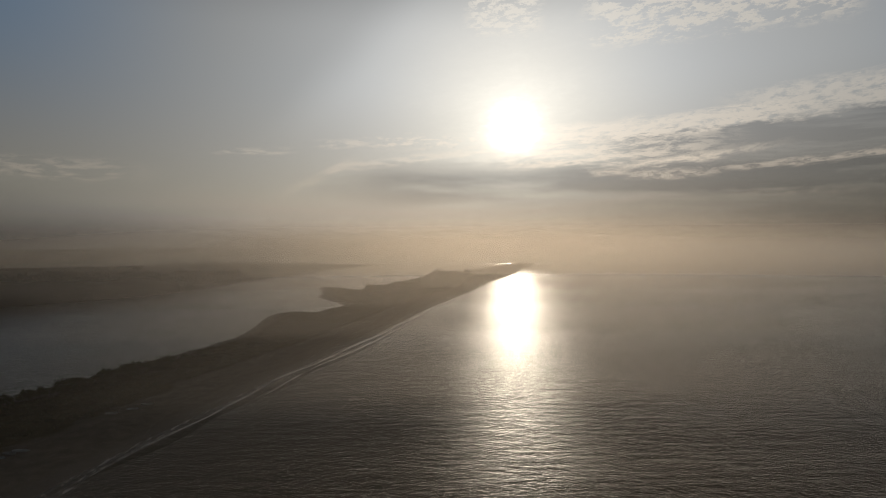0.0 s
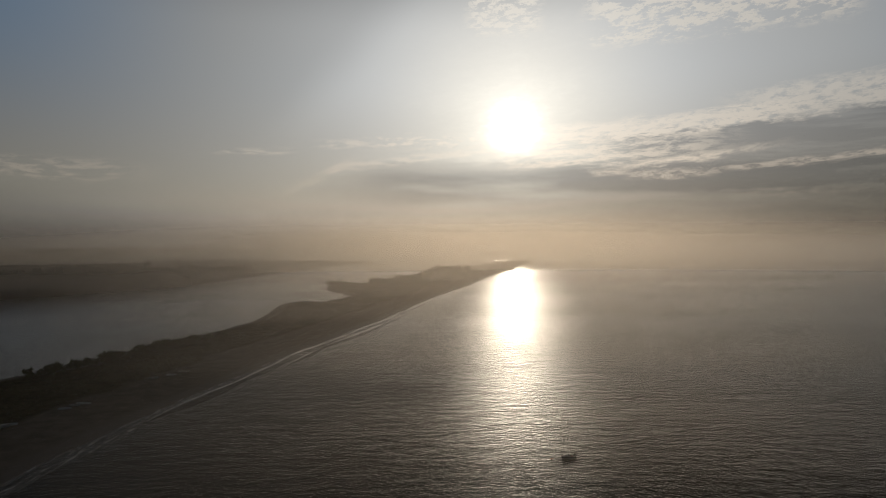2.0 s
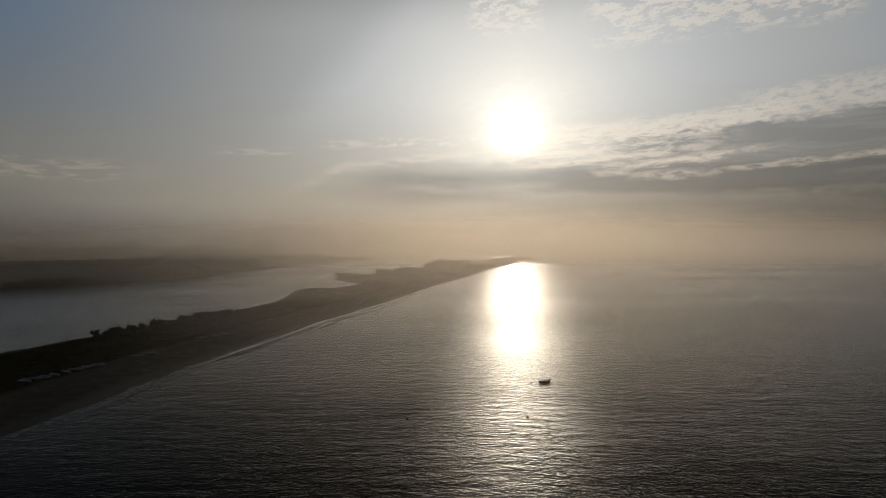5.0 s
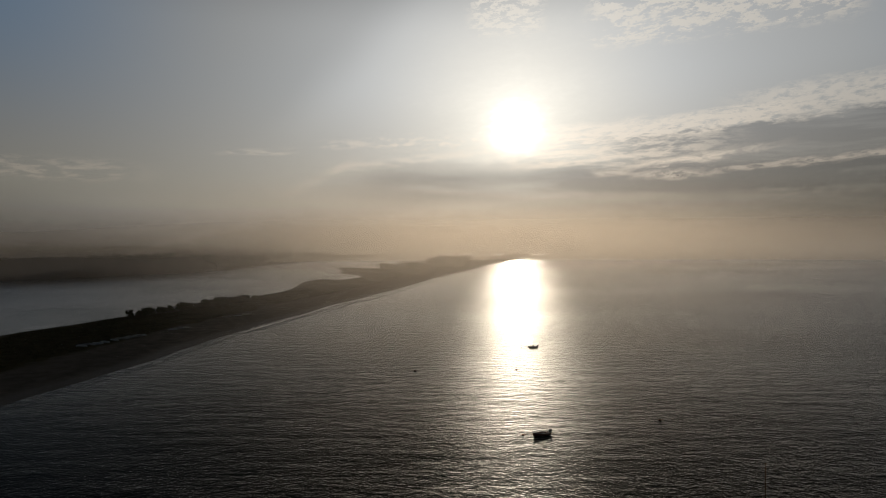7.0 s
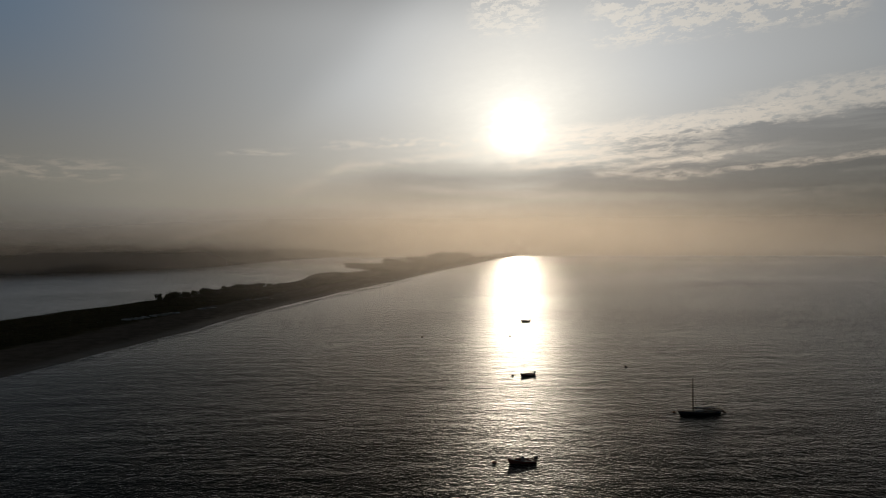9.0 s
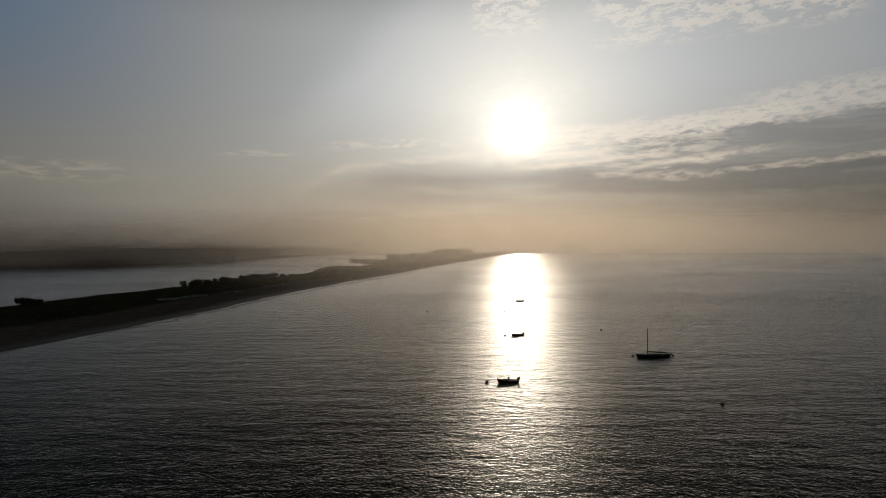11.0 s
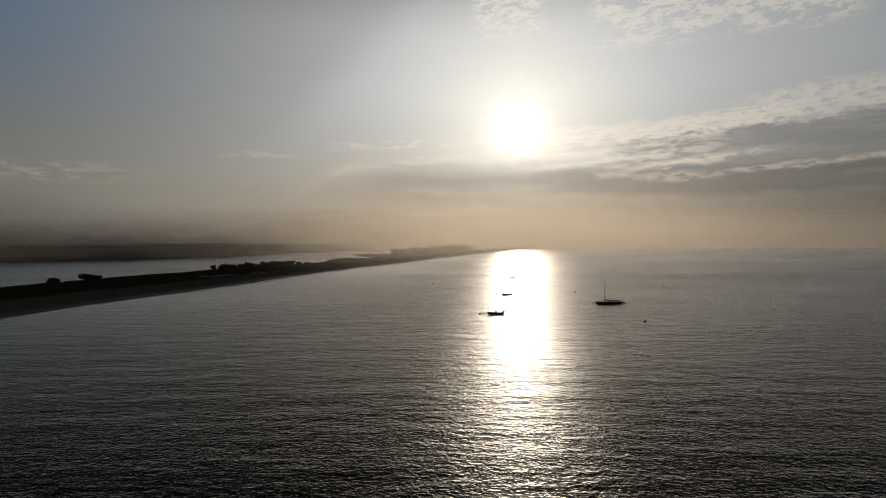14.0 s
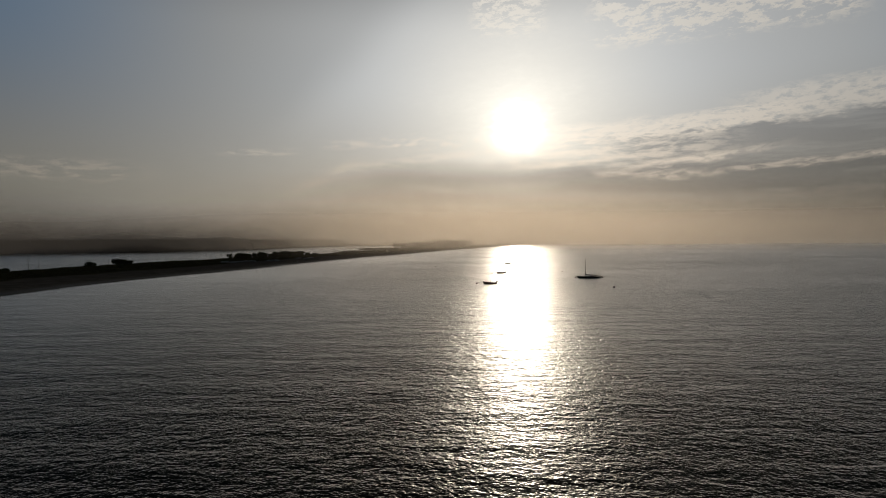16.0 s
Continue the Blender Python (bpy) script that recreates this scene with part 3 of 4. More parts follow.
def skiff(at, turn, length, mat, label, steered=True, windscreen=True):
    dims = (length, length * 0.38, 0.38, 0.2, 0.8)
    ob = thing("motor_skiff", at, turn, label, "boat", "moored motor skiffs")
    part("hull", hull("hull", *dims, mat), ob)
    for side in (1, -1):
        part("gunwale", rail("gunwale", *dims, HULL_GREY, side), ob, "pale rubbing strip")
    part("floorboards", box("floorboards", (length * 0.74, length * 0.24, 0.03), (0.15, 0, 0.10), DECK, 0.005), ob)
    for k, s in enumerate((0.30, 0.62, 0.86)):
        x, w, top, low = station(s, *dims)
        part("thwart", box("thwart", (0.30, w * 2 - 0.12, 0.045), (x, 0, 0.30), WOOD, 0.01), ob, "wooden seat plank")
    bow_x = -length / 2
    part("foredeck", box("foredeck", (length * 0.16, length * 0.15, 0.04), (bow_x + length * 0.10, 0, 0.66), HULL_GREY, 0.015), ob)
    part("bow_post", tube("bow_post", [(bow_x - 0.30, 0, 0.60), (bow_x - 0.36, 0, 1.08)], [0.06, 0.05], WOOD, 8), ob)
    part("cleat", box("cleat", (0.20, 0.04, 0.05), (bow_x + 0.30, 0, 0.70), METAL, 0.01), ob)
    if steered:
        console = part("console", box("console", (0.34, 0.5, 1.02), (-0.05, -0.08, 0.60), HULL_GREY, 0.05, taper=0.82), ob, "small grey steering console")
        part("steering_wheel", tube("steering_wheel", [(0.16 + 0.02 * math.sin(a), -0.08 + 0.17 * math.cos(a), 0.70 + 0.17 * math.sin(a)) for a in np.linspace(0, 6.2, 13)], [0.016] * 13, ENGINE, 5), console)
    if windscreen:
        for y in (-0.30, 0.14):
            part("grab_rail", tube("grab_rail", [(-0.05, y, 0.70), (-0.02, y, 1.02), (0.12, y * 0.9, 1.06)], [0.022] * 3, METAL, 6), ob)
    part("fuel_tank", box("fuel_tank", (0.45, 0.32, 0.26), (length * 0.30, 0.12, 0.26), HULL_RED, 0.05), ob, "red fuel tank")
    outboard(ob, (length / 2 + 0.04, 0, 0.40), 0)
    return ob


def mooring_buoy(at, size, label, group="mooring buoys"):
    ob = thing("mooring_buoy", at, 0, label, "buoy", group)
    s = size
    body = part("float", lathe("float", [(0.05 * s, -0.42 * s), (0.34 * s, -0.32 * s), (0.5 * s, -0.05 * s), (0.5 * s, 0.10 * s), (0.40 * s, 0.34 * s), (0.2 * s, 0.48 * s), (0.06 * s, 0.52 * s)], BUOY), ob)
    part("weed_band", lathe("weed_band", [(0.46 * s, -0.22 * s), (0.515 * s, -0.1 * s), (0.515 * s, 0.06 * s), (0.48 * s, 0.08 * s)], BUOY_DARK), body, "dark weedy band at the waterline")
    part("ring", tube("ring", [(0.10 * s * math.cos(a), 0, 0.60 * s + 0.10 * s * math.sin(a)) for a in np.linspace(0, 6.28, 11)], [0.022 * s] * 11, METAL, 5), body, "metal mooring ring")
    return ob


def mooring_line(a, b, sag, label):
    pts = [Vector(a).lerp(Vector(b), k / 8) + Vector((0, 0, -sag * math.sin(math.pi * k / 8))) for k in range(9)]
    return tagged(new("mooring_line", tube("mooring_line", pts, [0.018] * 9, ROPE, 5)), label, "rope")


# ---- moored boats ----
skiff((30.0, 121.2, 0), 22, 3.5, HULL_DARK, "small dark motor skiff lying at its mooring buoy", True, True)
mooring_buoy((25.6, 120.2, 0.1), 0.55, "weathered mooring buoy off the bow of a skiff")
mooring_line((28.2, 120.5, 0.7), (25.6, 120.2, 0.5), 0.12, "slack rope from skiff bow to buoy")
skiff((17.5, 22.0, 0), 24, 3.7, HULL_RED, "red-brown open motor skiff lying at its mooring buoy", False, True)
mooring_buoy((13.6, 21.8, 0.1), 0.55, "weathered mooring buoy off the bow of a skiff")
mooring_line((15.6, 21.15, 0.7), (13.6, 21.8, 0.5), 0.12, "slack rope from skiff bow to buoy")
skiff((8.7, -37.4, 0), 8, 3.9, HULL_RED, "dark red-brown motor skiff with a console at its mooring", True, False)
mooring_buoy((4.3, -37.6, 0.1), 0.6, "weathered mooring buoy off the bow of a skiff")
mooring_line((6.5, -37.7, 0.72), (4.3, -37.6, 0.5), 0.12, "slack rope from skiff bow to buoy")


def sloop(at, turn):
    """Low day-sailing sloop with a stowed mainsail on its boom."""
    dims = (8.0, 2.1, 0.47, 0.4, 0.34)
    ob = thing("sailing_sloop", at, turn, "dark low sailing sloop with bare mast and furled sail", "sailboat")
    part("hull", hull("hull", *dims, HULL_DARK, 0.06, 0.2, 22), ob, "dark painted hull")
    bm = bmesh.new()
    rows = []
    for k in range(15):
        s = 0.02 + 0.48 * k / 14
        x, w, top, low = station(s, *dims)
        rows.append([bm.verts.new((x - (1 - s) ** 3 * 0.3, w * q * 0.97, top + 0.02 + 0.06 * (1 - q * q))) for q in (-1, -0.5, 0, 0.5, 1)])
    for a, b in zip(rows, rows[1:]):
        for j in range(4):
            bm.faces.new((a[j], a[j + 1], b[j + 1], b[j]))
    bmesh.ops.solidify(bm, geom=list(bm.faces), thickness=0.03)
    part("foredeck", bm_mesh("foredeck", bm, DECK), ob, "worn wooden foredeck")
    part("cuddy", box("cuddy", (1.9, 1.2, 0.26), (-0.6, 0, 0.76), HULL_GREY, 0.09, taper=0.84), ob, "low grey cabin top")
    part("stern_deck", box("stern_deck", (1.1, 1.35, 0.05), (3.55, 0, 0.66), DECK, 0.02), ob)
    for side in (1, -1):
        part("gunwale", rail("gunwale", *dims, WOOD, side, 0.035, 18), ob)
        part("coaming", tube("coaming", [(0.2, side * 0.78, 0.74), (1.4, side * 0.82, 0.76), (2.9, side * 0.66, 0.76)], [0.06, 0.06, 0.05], WOOD, 6), ob, "varnished cockpit coaming")
        part("bench", box("bench", (2.4, 0.36, 0.05), (1.7, side * 0.52, 0.42), DECK, 0.01), ob)
    mast_x = -1.75
    mast = part("mast", tube("mast", [(mast_x, 0, 0.2), (mast_x, 0, 3.5), (mast_x - 0.02, 0, 6.9)], [0.105, 0.10, 0.07], WOOD, 10), ob, "bare varnished wooden mast")
    part("masthead_fitting", box("masthead_fitting", (0.22, 0.10, 0.10), (mast_x - 0.02, 0, 6.92), METAL, 0.02), mast)
    boom = part("boom", tube("boom", [(mast_x + 0.08, 0, 1.22), (0.5, 0, 1.04), (3.3, 0, 0.92)], [0.06, 0.06, 0.05], WOOD, 8), ob)
    part("furled_sail", tube("furled_sail", [(mast_x + 0.14, 0, 1.42), (-0.9, 0.02, 1.28), (0.2, -0.02, 1.18), (1.4, 0.02, 1.12), (2.6, 0, 1.05), (3.1, 0, 1.0)],
                             [0.10, 0.17, 0.15, 0.16, 0.12, 0.05], CANVAS, 8), boom, "furled sail in a grey cover")
    for side in (1, -1):
        part("shroud", tube("shroud", [(mast_x + 0.25, side * 0.92, 0.72), (mast_x, side * 0.05, 5.6)], [0.012, 0.012], METAL, 5), mast)
    rudder = part("rudder", box("rudder", (0.40, 0.07, 1.25), (4.72, 0, 0.22), WOOD, 0.02, (0, -52, 0)), ob, "wooden rudder blade tilted up astern")
    part("rudder_head", box("rudder_head", (0.50, 0.12, 0.22), (4.30, 0, 0.56), WOOD, 0.03), rudder)
    part("tiller", tube("tiller", [(4.3, 0, 0.72), (3.4, 0.05, 0.86), (2.7, 0.1, 0.9)], [0.03, 0.03, 0.022], WOOD, 6), rudder)
    part("bow_chock", box("bow_chock", (0.24, 0.14, 0.08), (-4.3, 0, 0.93), METAL, 0.02), ob)
    return ob


sloop((46.5, -12.0, 0), 9)
mooring_buoy((41.5, -11.2, 0.1), 0.6, "weathered mooring buoy under the bow of a sloop")
mooring_line((42.3, -11.5, 0.85), (41.5, -11.2, 0.6), 0.08, "short rope from sloop bow to buoy")
for x, y, s, lab in ((-11.3, 82.3, 0.7, "faded mooring buoy floating alone"), (19.4, 83.2, 0.65, "faded mooring buoy floating alone"), (34.9, 574.2, 1.6, "large dark channel buoy far along the beach"),
                     (44.6, 31.2, 0.65, "dark mooring buoy floating alone"), (43.6, -54.7, 0.62, "large faded mooring buoy floating alone")):
    mooring_buoy((x, y, 0.12), s, lab)


# ---- trees and scrub ----
def leaf_cloud(rng, lobes, count, size):
    """Small leaf sprays scattered over rounded lobes, open towards the rim."""
    verts, faces = [], []
    for k in range(count):
        cx, cy, cz, rx, ry, rz = lobes[rng.randrange(len(lobes))]
        d = Vector((rng.gauss(0, 1), rng.gauss(0, 1), rng.gauss(0, 1))).normalized()
        r = rng.uniform(0.45, 1.0) ** 0.5 * rng.choice((1, 1, 1, 1.12))
        p = Vector((cx + d.x * rx * r, cy + d.y * ry * r, cz + d.z * rz * r))
        if p.z < 0.15:
            continue
        a = Vector((rng.gauss(0, 1), rng.gauss(0, 1), rng.gauss(0, 0.6))).normalized()
        b = a.cross(Vector((rng.gauss(0, 1), rng.gauss(0, 1), rng.gauss(0, 1)))).normalized()
        s = size * rng.uniform(0.6, 1.5)
        n = len(verts)
        verts += [p - a * s, p + b * s * 0.55 + d * s * 0.25, p + a * s, p - b * s * 0.55]
        faces += [(n, n + 1, n + 2), (n, n + 2, n + 3)]
    return verts, faces


def tree_kind(seed, height, spread, mat, lean=0.0, count=4200, size=0.16, twiggy=False):
    """One tree at the origin, about height tall: trunk with limbs, and a crown of leaf sprays."""
    rng = random.Random(seed)
    lobes, limbs = [], []
    n = rng.randint(24, 30)
    for k in range(n):
        a, out = rng.uniform(0, 6.28), rng.uniform(0.1, 0.85) * spread / 2
        z = height * rng.uniform(0.12, 0.84) * (1.0 - 0.35 * out / spread)
        r = spread * rng.uniform(0.06, 0.16)
        c = (math.cos(a) * out + lean * z, math.sin(a) * out, z)
        lobes.append((*c, r * 1.1, r * 1.1, max(r * 0.45, height * rng.uniform(0.08, 0.18))))
        limbs.append(c)
    base = new("tree")
    trunk_top = Vector((lean * height * 0.5, 0, height * 0.34))
    part("trunk", tube("trunk", [(0, 0, -0.3), (0.03, 0.02, height * 0.2), trunk_top], [height * 0.045, height * 0.035, height * 0.024], BARK, 7), base)
    for c in limbs:
        mid = trunk_top.lerp(Vector(c), 0.5) + Vector((0, 0, -0.06 * height))
        part("limb", tube("limb", [trunk_top * 0.85, mid, c], [height * 0.02, height * 0.014, height * 0.006], BARK, 5), base)
    if twiggy:
        for k in range(7):
            a = rng.uniform(0, 6.28)
            top = Vector((math.cos(a) * spread * 0.35, math.sin(a) * spread * 0.35, height * rng.uniform(0.9, 1.12)))
            part("twig", tube("twig", [trunk_top, trunk_top.lerp(top, 0.6) + Vector((0.1, 0, 0.1)), top], [height * 0.012, height * 0.008, height * 0.003], BARK, 4), base)
    verts, faces = leaf_cloud(rng, lobes, count, size)
    part("crown", mesh_of("crown", verts, faces, mat, False), base)
    return base


def ground_z(x, y):
    return float(spit_height(np.array([x]), np.array([y]))[0])


KINDS = [tree_kind(11, 4.4, 5.6, LEAF), tree_kind(12, 4.8, 6.6, LEAF, 0.08), tree_kind(13, 4.0, 6.4, LEAF_DRY, 0.05), tree_kind(14, 5.2, 5.8, LEAF, -0.04), tree_kind(15, 3.6, 5.0, LEAF_DRY),
         tree_kind(16, 4.9, 4.6, LEAF_DRY, 0.06, 700, 0.14, True)]
TREE_LABELS = ["wind-bent dark coastal tree on the dune ridge", "broad dark shrub-like tree on the dune ridge", "low spreading olive-green tree on the dune ridge",
               "tall dark coastal tree on the dune ridge", "small olive-green tree among dune scrub", "thin twiggy tree with few leaves on the ridge"]
grove = random.Random(5)
spots = []
for k in range(44):
    s = k / 43
    x, y = -159 + 28 * s + grove.uniform(-5.0, 5.0), 207 + 80 * s + grove.uniform(-4, 4)
    size = 0.78 + 0.22 * s + grove.uniform(-0.14, 0.14)
    if 0.24 < s < 0.30 or 0.52 < s < 0.56:
        size *= 0.7
    spots.append((x, y, size, grove.randrange(5)))
spots += [(-131.5, 286, 0.98, 5), (-134, 281, 0.9, 5), (-186, 105, 1.0, 2), (-189.5, 106, 0.85, 1), (-183, 107, 0.82, 4), (-142, 236, 0.6, 4)]
for x, y, size, kind in spots:
    ob = copy_thing(KINDS[kind], pose(x, y, ground_z(x, y) - 0.1, 0, 0, grove.uniform(0, 360)))
    ob.scale = (size, size, size)
    ob.name = "tree"
    tagged(ob, TREE_LABELS[kind], "tree", "trees on the dune ridge")
for k in KINDS:
    for o in (*k.children_recursive, k):
        bpy.data.objects.remove(o)


def bush(at, wide, high, label, seed):
    rng = random.Random(seed)
    ob = thing("bush", at, 0, label, "bush")
    lobes = [(rng.uniform(-0.3, 0.3) * wide, rng.uniform(-0.3, 0.3) * wide, high * rng.uniform(0.25, 0.5), wide * 0.3, wide * 0.3, high * 0.5) for k in range(8)]
    verts, faces = leaf_cloud(rng, lobes, 4200, 0.16)
    part("leaves", mesh_of("leaves", verts, faces, LEAF, False), ob)
    for k in range(5):
        a = k * 1.26
        part("stem", tube("stem", [(0.1 * math.cos(a), 0.1 * math.sin(a), -0.2), (0.6 * math.cos(a), 0.6 * math.sin(a), high * 0.55)], [0.06, 0.03], BARK, 5), ob)
    return ob


bush((-195, 90, ground_z(-195, 90) - 0.1), 6.6, 2.9, "dense dome-shaped dark bush on the dune", 3)
bush((-127, 300, ground_z(-127, 300) - 0.1), 5.4, 2.3, "low rounded bush beyond the last ridge trees", 7)
bush((-123, 312, ground_z(-123, 312) - 0.1), 4.6, 1.8, "small rounded bush beyond the last ridge trees", 8)
bush((-203, 36, ground_z(-203, 36) - 0.1), 5.0, 2.0, "low dark bush on the dune", 4)

# low scrub all over the dunes: sprays of leaves in one sheet
rng = np.random.default_rng(4)
px, py = rng.uniform(-260, 60, 150000), np.concatenate([rng.uniform(-120, 340, 110000), rng.uniform(340, 820, 40000)])
hz = spit_height(px, py)
keep = (hz > 1.45) & (lumps(px, py, 0.12, 2.0) + lumps(px, py, 0.5, 7.0) * 0.6 > -0.75)
px, py, hz = px[keep], py[keep], hz[keep]
tall = np.clip(0.32 + 0.3 * lumps(px, py, 0.2, 4.0), 0.15, 0.7) * rng.uniform(0.6, 1.3, len(px))
verts, faces = [], []
for x, y, z, h, a in zip(px, py, hz, tall, rng.uniform(0, 6.28, len(px))):
    for k in range(3):
        b = a + k * 2.1
        n = len(verts)
        c, s = math.cos(b), math.sin(b)
        verts += [(x - s * 0.35, y + c * 0.35, z - 0.1), (x + s * 0.35, y - c * 0.35, z - 0.1), (x + c * 0.5 * h, y + s * 0.5 * h, z + h)]
        faces.append((n, n + 1, n + 2))
tagged(new("dune_scrub", mesh_of("dune_scrub", verts, faces, LEAF_DRY, False)), "low dark scrub and grass over the dunes", "scrub", kind="stuff")

# the wood farther along the spit, one tree after another
FAR_KINDS = [tree_kind(31, 10.5, 9.5, LEAF, 0.0, 1300, 0.42), tree_kind(32, 11.5, 10.5, LEAF, 0.03, 1300, 0.42), tree_kind(33, 9.0, 10.0, LEAF_DRY, 0.0, 1300, 0.42)]
wood = random.Random(9)
placed = []
for k in range(75):
    s = wood.random()
    y = 715 + 215 * s
    x = -30 + (y - 715) * 0.10 + wood.uniform(0, 46)
    x = min(x, float(SHORE(y)) - 24)
    placed.append((x, y, wood.uniform(1.1, 1.35)))
for k in range(16):
    s = k / 15
    placed.append((-84 + 54 * s + wood.uniform(-2, 2), 672 + 30 * s + wood.uniform(-8, 8), wood.uniform(0.8, 1.15) * (0.6 if k in (5, 6) else 1)))
for x, y, size in placed:
    ob = copy_thing(FAR_KINDS[wood.randrange(3)], pose(x, y, ground_z(x, y) - 0.2, 0, 0, wood.uniform(0, 360)))
    ob.scale = (size, size, size)
    ob.name = "tree"
    tagged(ob, "dark hazy tree in the wood along the spit", "tree", "trees of the wood on the spit")
for k in FAR_KINDS:
    for o in (*k.children_recursive, k):
        bpy.data.objects.remove(o)

# far woods across the bay
rng = random.Random(21)
verts, faces = [], []
for k in range(1500):
    y = rng.uniform(380, 1180)
    x = float(np.interp(y, [500, 548, 563, 640, 720, 919, 1031, 1300, 1700, 2600], [-560, -420, -385, -352, -310, -284, -257, -190, -60, 260])) - 14 - rng.random() ** 1.5 * 260 - max(0, 560 - y) * 1.2
    z = float(far_height(np.array([x]), np.array([y]))[0])
    h, r = rng.uniform(9, 15), rng.uniform(4, 7)
    for j in range(34):
        a, q = rng.uniform(0, 6.28), rng.uniform(0.12, 1.0)
        p = Vector((x + math.cos(a) * r * math.sin(q * 2.6), y + math.sin(a) * r * math.sin(q * 2.6), z + h * q))
        s = r * rng.uniform(0.2, 0.4)
        u = Vector((rng.gauss(0, 1), rng.gauss(0, 1), rng.gauss(0, 0.5))).normalized()
        v = u.cross(Vector((rng.gauss(0, 1), rng.gauss(0, 1), rng.gauss(0, 1)))).normalized()
        n = len(verts)
        verts += [p - u * s, p + v * s * 0.8, p + u * s, p - v * s * 0.8]
        faces += [(n, n + 1, n + 2), (n, n + 2, n + 3)]
tagged(new("far_woods", mesh_of("far_woods", verts, faces, LEAF, False)), "dark woods on the far shore in fog", "woods", kind="stuff")


# ---- dinghies drawn up on the beach ----
def dinghy_kind(length, mat, seed):
    dims = (length, length * 0.34, 0.42, 0.12, 0.8)
    base = new("dinghy")
    part("hull", hull("hull", *dims, mat, 0.04, 0.08, 10), base)
    for side in (1, -1):
        part("gunwale", rail("gunwale", *dims, WOOD, side, 0.025, 8), base)
    for s in (0.35, 0.65):
        x, w, top, low = station(s, *dims)
        part("thwart", box("thwart", (0.24, w * 2 - 0.1, 0.04), (x, 0, 0.28), WOOD, 0.008), base)
    return base


DINGHIES = [dinghy_kind(3.9, HULL_WHITE, 1), dinghy_kind(3.5, HULL_GREY, 2), dinghy_kind(4.3, HULL_WHITE, 3)]
beach = random.Random(2)
rows = ([(-135.0 + 0.55 * k, 119 + 2.1 * k) for k in range(6)] + [(-130.0 + 0.55 * k, 134.5 + 1.9 * k) for k in range(7)]
        + [(-121.5, 164), (-120.5, 167), (-119.5, 170), (-113, 206), (-109.5, 212), (-107, 218)])
for k, (x, y) in enumerate(rows):
    x, y = x + beach.uniform(-0.6, 0.6), y + beach.uniform(-0.6, 0.6)
    over = beach.random() < 0.6
    ob = copy_thing(DINGHIES[beach.randrange(3)], pose(x, y, ground_z(x, y) + (0.40 if over else 0.10), 180 if over else 0, 0, beach.uniform(150, 215)))
    ob.name = "dinghy"
    tagged(ob, "pale dinghy turned keel up on the upper beach" if over else "pale rowing dinghy drawn up on the upper beach", "dinghy", "dinghies on the beach")
for k in DINGHIES:
    for o in (*k.children_recursive, k):
        bpy.data.objects.remove(o)


def flagpole(at, tall, label):
    ob = thing("flagpole", at, 0, label, "pole")
    part("pole", tube("pole", [(0, 0, -0.4), (0, 0, tall * 0.5), (0.04, 0, tall)], [0.12, 0.10, 0.06], WOOD, 8), ob)
    part("finial", lathe("finial", [(0.03, tall), (0.10, tall + 0.06), (0.10, tall + 0.16), (0.03, tall + 0.22)], METAL, 8), ob)
    return ob


flagpole((-200, 49, ground_z(-200, 49)), 7.2, "tall thin bare pole standing on the dune")
flagpole((-199, 55, ground_z(-199, 55)), 6.0, "slender bare pole standing on the dune")

# ---- surf along the beach ----
def shore_strip(name, ys, offset, width, heights, mat, label, wobble, seed, category="surf"):
    """A strip that follows the shoreline: heights across it give a low roller or a flat wash."""
    cols = len(heights)
    xs = SHORE(ys) + offset + lumps(ys * 0 + seed, ys, wobble[0], seed) * wobble[1]
    side = width * (0.75 + 0.35 * lumps(ys, ys * 0, 0.05, seed + 2))
    end = np.clip(np.minimum(ys - ys[0], ys[-1] - ys) / 25.0, 0, 1)
    verts = [(x + (c / (cols - 1) - 0.5) * w * max(e, 0.15), y, 0.07 + h * e) for x, y, w, e in zip(xs, ys, side, end) for c, h in enumerate(heights)]
    faces = [(r * cols + c, r * cols + c + 1, (r + 1) * cols + c + 1, (r + 1) * cols + c) for r in range(len(ys) - 1) for c in range(cols - 1)]
    return tagged(new(name, mesh_of(name, verts, faces, mat)), label, category, kind="stuff")


ROLL = (-0.08, 0.02, 0.12, 0.28, 0.34, 0.29, 0.22, 0.15, 0.08, 0.02, -0.08)
for y0, y1, off, w, seed in ((150, 330, 5.0, 8.0, 3.0), (230, 420, 9.5, 6.0, 5.0), (310, 640, 4.5, 6.5, 7.0)):
    shore_strip("breaking_wave", np.arange(y0, y1, 2.0), off, w, ROLL, SEA, "low smooth wave rolling in along the beach", (0.03, 1.4), seed)
shore_strip("wash", np.arange(-130, 420, 1.5), 0.9, 2.8, (0.05, 0.07, 0.05, 0.03, 0.0), FOAM, "thin pale wash at the water's edge", (0.06, 1.2), 4.0)
shore_strip("wash", np.arange(20, 165, 1.5), 4.2, 5.5, (0.02, 0.10, 0.14, 0.10, 0.02), FOAM, "broken wave spreading torn foam over the shallows", (0.07, 1.3), 6.0)
shore_strip("wash", np.arange(400, 1300, 4.0), 1.2, 3.2, (0.05, 0.07, 0.05, 0.03, 0.0), FOAM, "thin pale wash at the water's edge", (0.05, 1.5), 8.0)

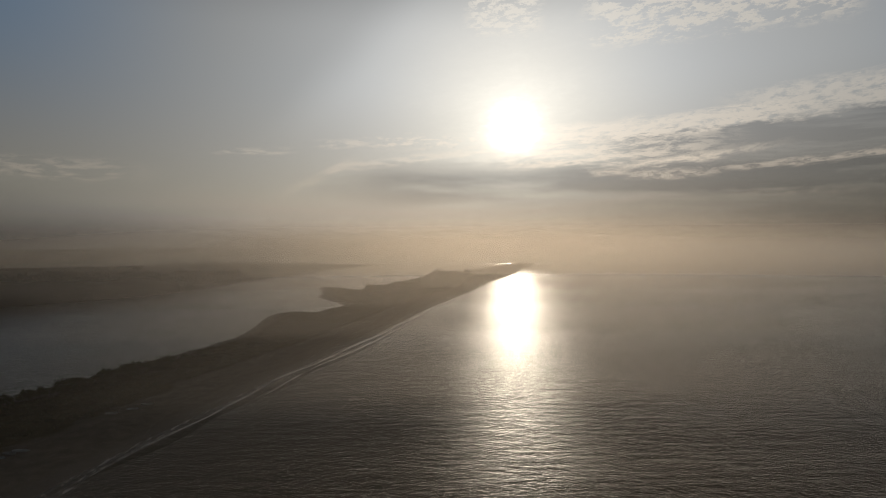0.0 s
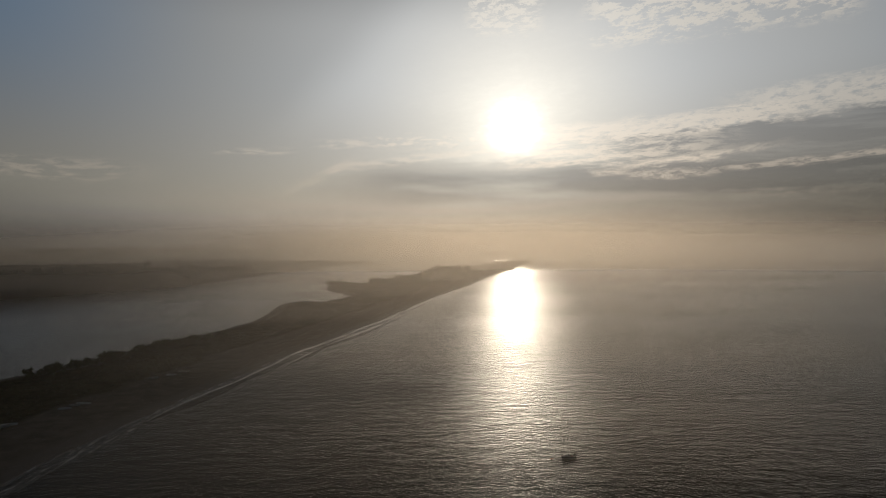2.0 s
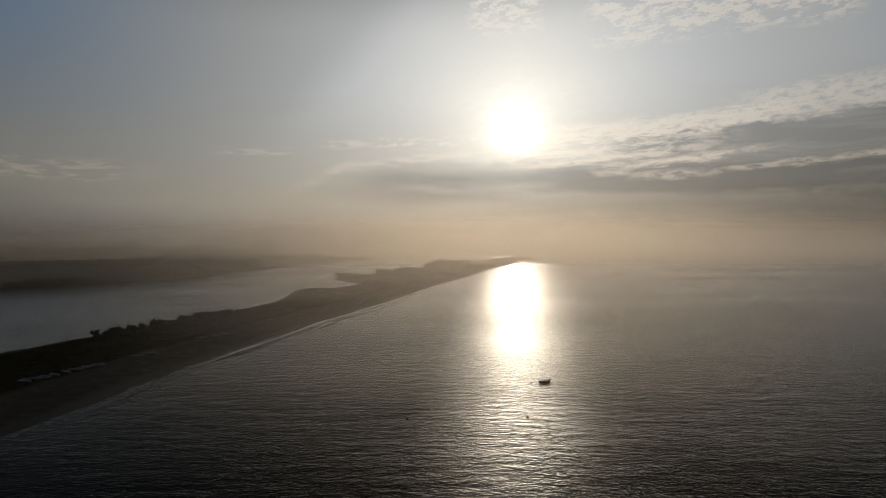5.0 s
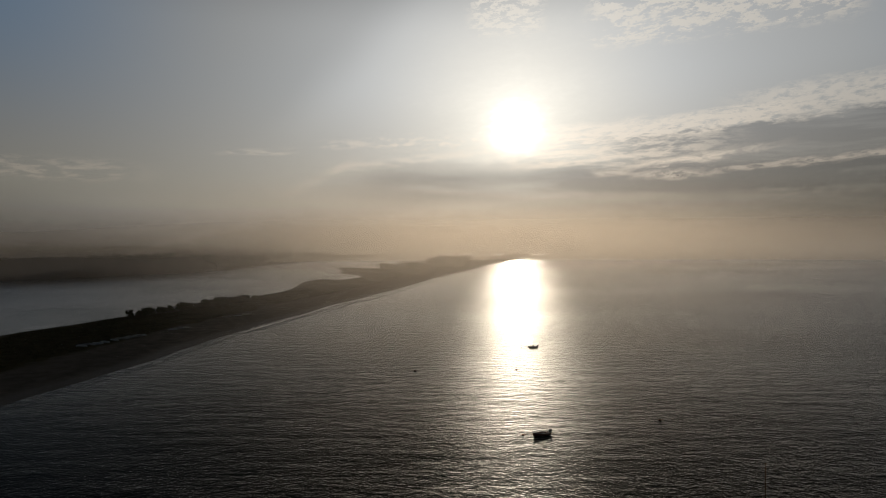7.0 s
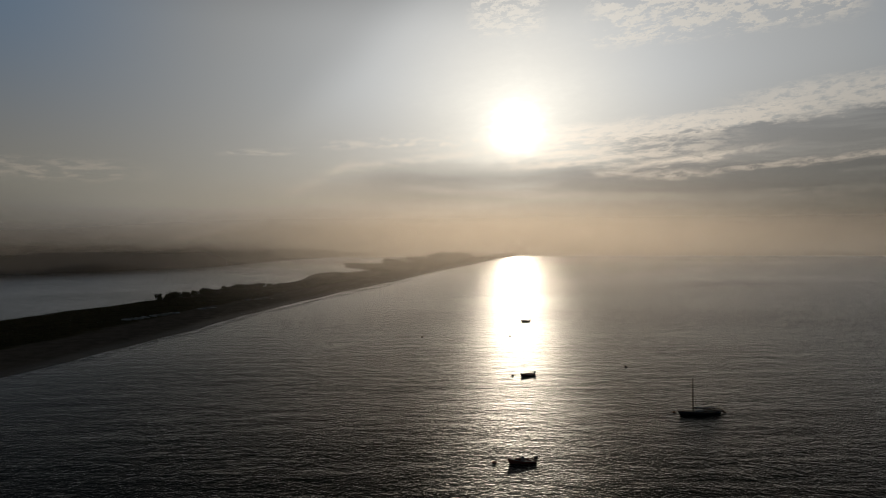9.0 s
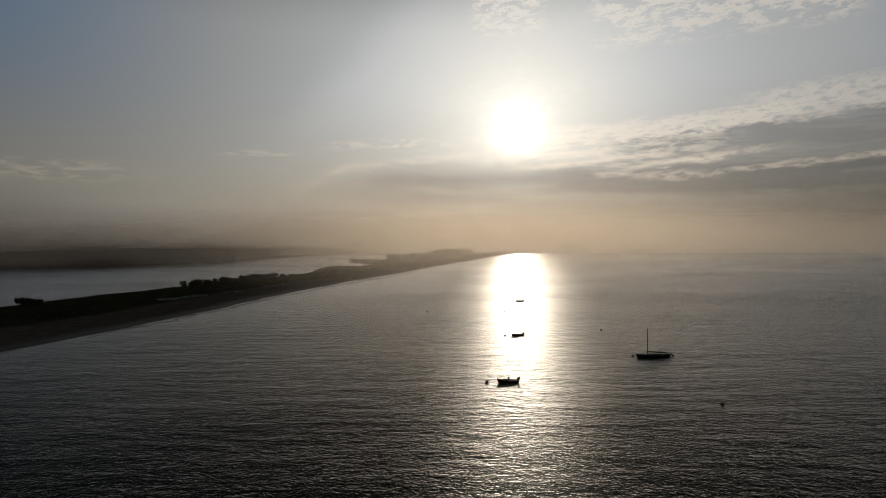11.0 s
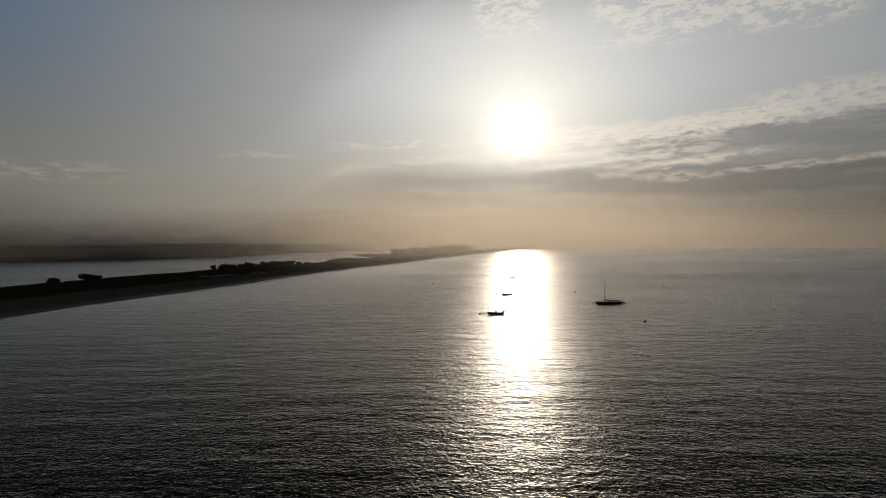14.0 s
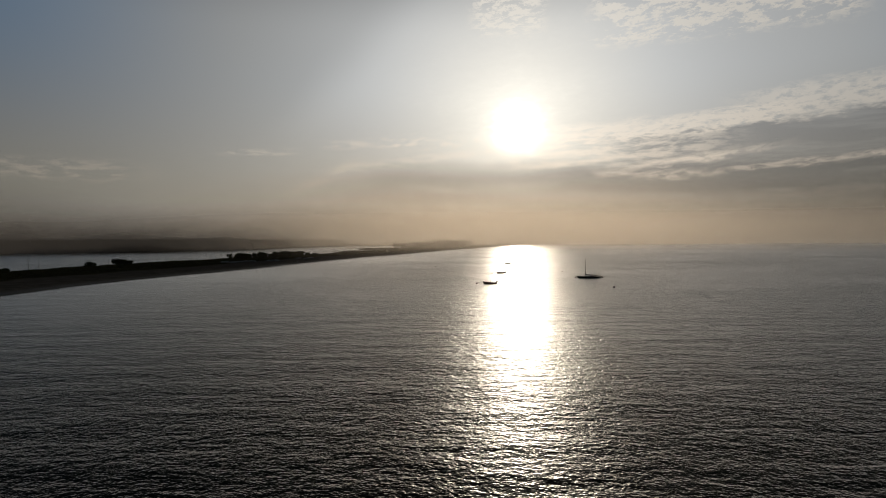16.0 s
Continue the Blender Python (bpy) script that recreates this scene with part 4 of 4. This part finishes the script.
# ---- fog: thin curved sheets hanging over the bay and the sea ----
def mist_sheet(y_mid, bend, half, top, amount, seed, rise):
    cols = 40
    xs = np.linspace(-half, half, cols + 1)
    zs = np.linspace(0.0, top * 2.0, 7)
    verts = [(x + 60, y_mid - bend * (x / half) ** 2, z) for z in zs for x in xs]
    faces = [(r * (cols + 1) + c, r * (cols + 1) + c + 1, (r + 1) * (cols + 1) + c + 1, (r + 1) * (cols + 1) + c) for r in range(6) for c in range(cols)]
    ob = new("fog_bank", mesh_of("fog_bank", verts, faces, mist("thin_fog", top, amount, seed, rise, y_mid)))
    return tagged(ob, "thin pale fog hanging low over the water", "fog", "fog over the bay", "stuff")


for y_mid, bend, half, top, amount, seed, rise in (
        (80, 130, 560, 30, 0.18, 9.0, 14), (200, 200, 660, 50, 0.235, 3.0, 12), (360, 290, 790, 54, 0.25, 6.0, 9), (530, 410, 930, 58, 0.25, 4.0, 7),
        (700, 550, 1090, 62, 0.248, 14.0, 6), (960, 780, 1500, 58, 0.52, 8.0, 5), (1420, 1000, 2200, 62, 1.0, 23.0, 2)):
    mist_sheet(y_mid, bend, half, top, amount, seed, rise)


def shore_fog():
    """The dense bank that lies on the far shore; its shade is put into a dark fog colour."""
    m = bpy.data.materials.new("dark_tinted_shore_fog")
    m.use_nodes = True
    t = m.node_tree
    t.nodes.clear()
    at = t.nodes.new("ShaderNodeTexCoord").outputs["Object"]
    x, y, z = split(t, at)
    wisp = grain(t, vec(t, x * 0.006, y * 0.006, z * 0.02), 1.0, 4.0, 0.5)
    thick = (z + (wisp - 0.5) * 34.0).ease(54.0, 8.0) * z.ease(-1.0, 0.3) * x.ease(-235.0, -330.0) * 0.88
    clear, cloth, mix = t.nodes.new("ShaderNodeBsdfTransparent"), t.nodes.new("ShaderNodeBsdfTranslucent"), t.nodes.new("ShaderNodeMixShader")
    # shade painted as a low albedo, far below that of the other fog
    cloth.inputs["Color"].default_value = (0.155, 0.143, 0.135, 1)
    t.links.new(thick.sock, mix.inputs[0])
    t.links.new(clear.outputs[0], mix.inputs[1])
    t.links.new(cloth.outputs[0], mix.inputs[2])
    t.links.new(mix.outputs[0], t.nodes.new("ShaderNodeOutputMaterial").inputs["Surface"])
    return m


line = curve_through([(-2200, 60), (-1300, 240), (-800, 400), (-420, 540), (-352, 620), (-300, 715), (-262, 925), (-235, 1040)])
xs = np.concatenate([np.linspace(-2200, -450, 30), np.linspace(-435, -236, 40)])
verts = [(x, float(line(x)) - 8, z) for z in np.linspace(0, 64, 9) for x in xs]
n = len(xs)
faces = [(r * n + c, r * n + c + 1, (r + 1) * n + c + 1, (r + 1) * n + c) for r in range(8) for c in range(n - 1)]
tagged(new("fog_bank", mesh_of("fog_bank", verts, faces, shore_fog())), "grey fog lying thick on the far shore, shade tinted into its colour", "fog", "fog over the bay", "stuff")
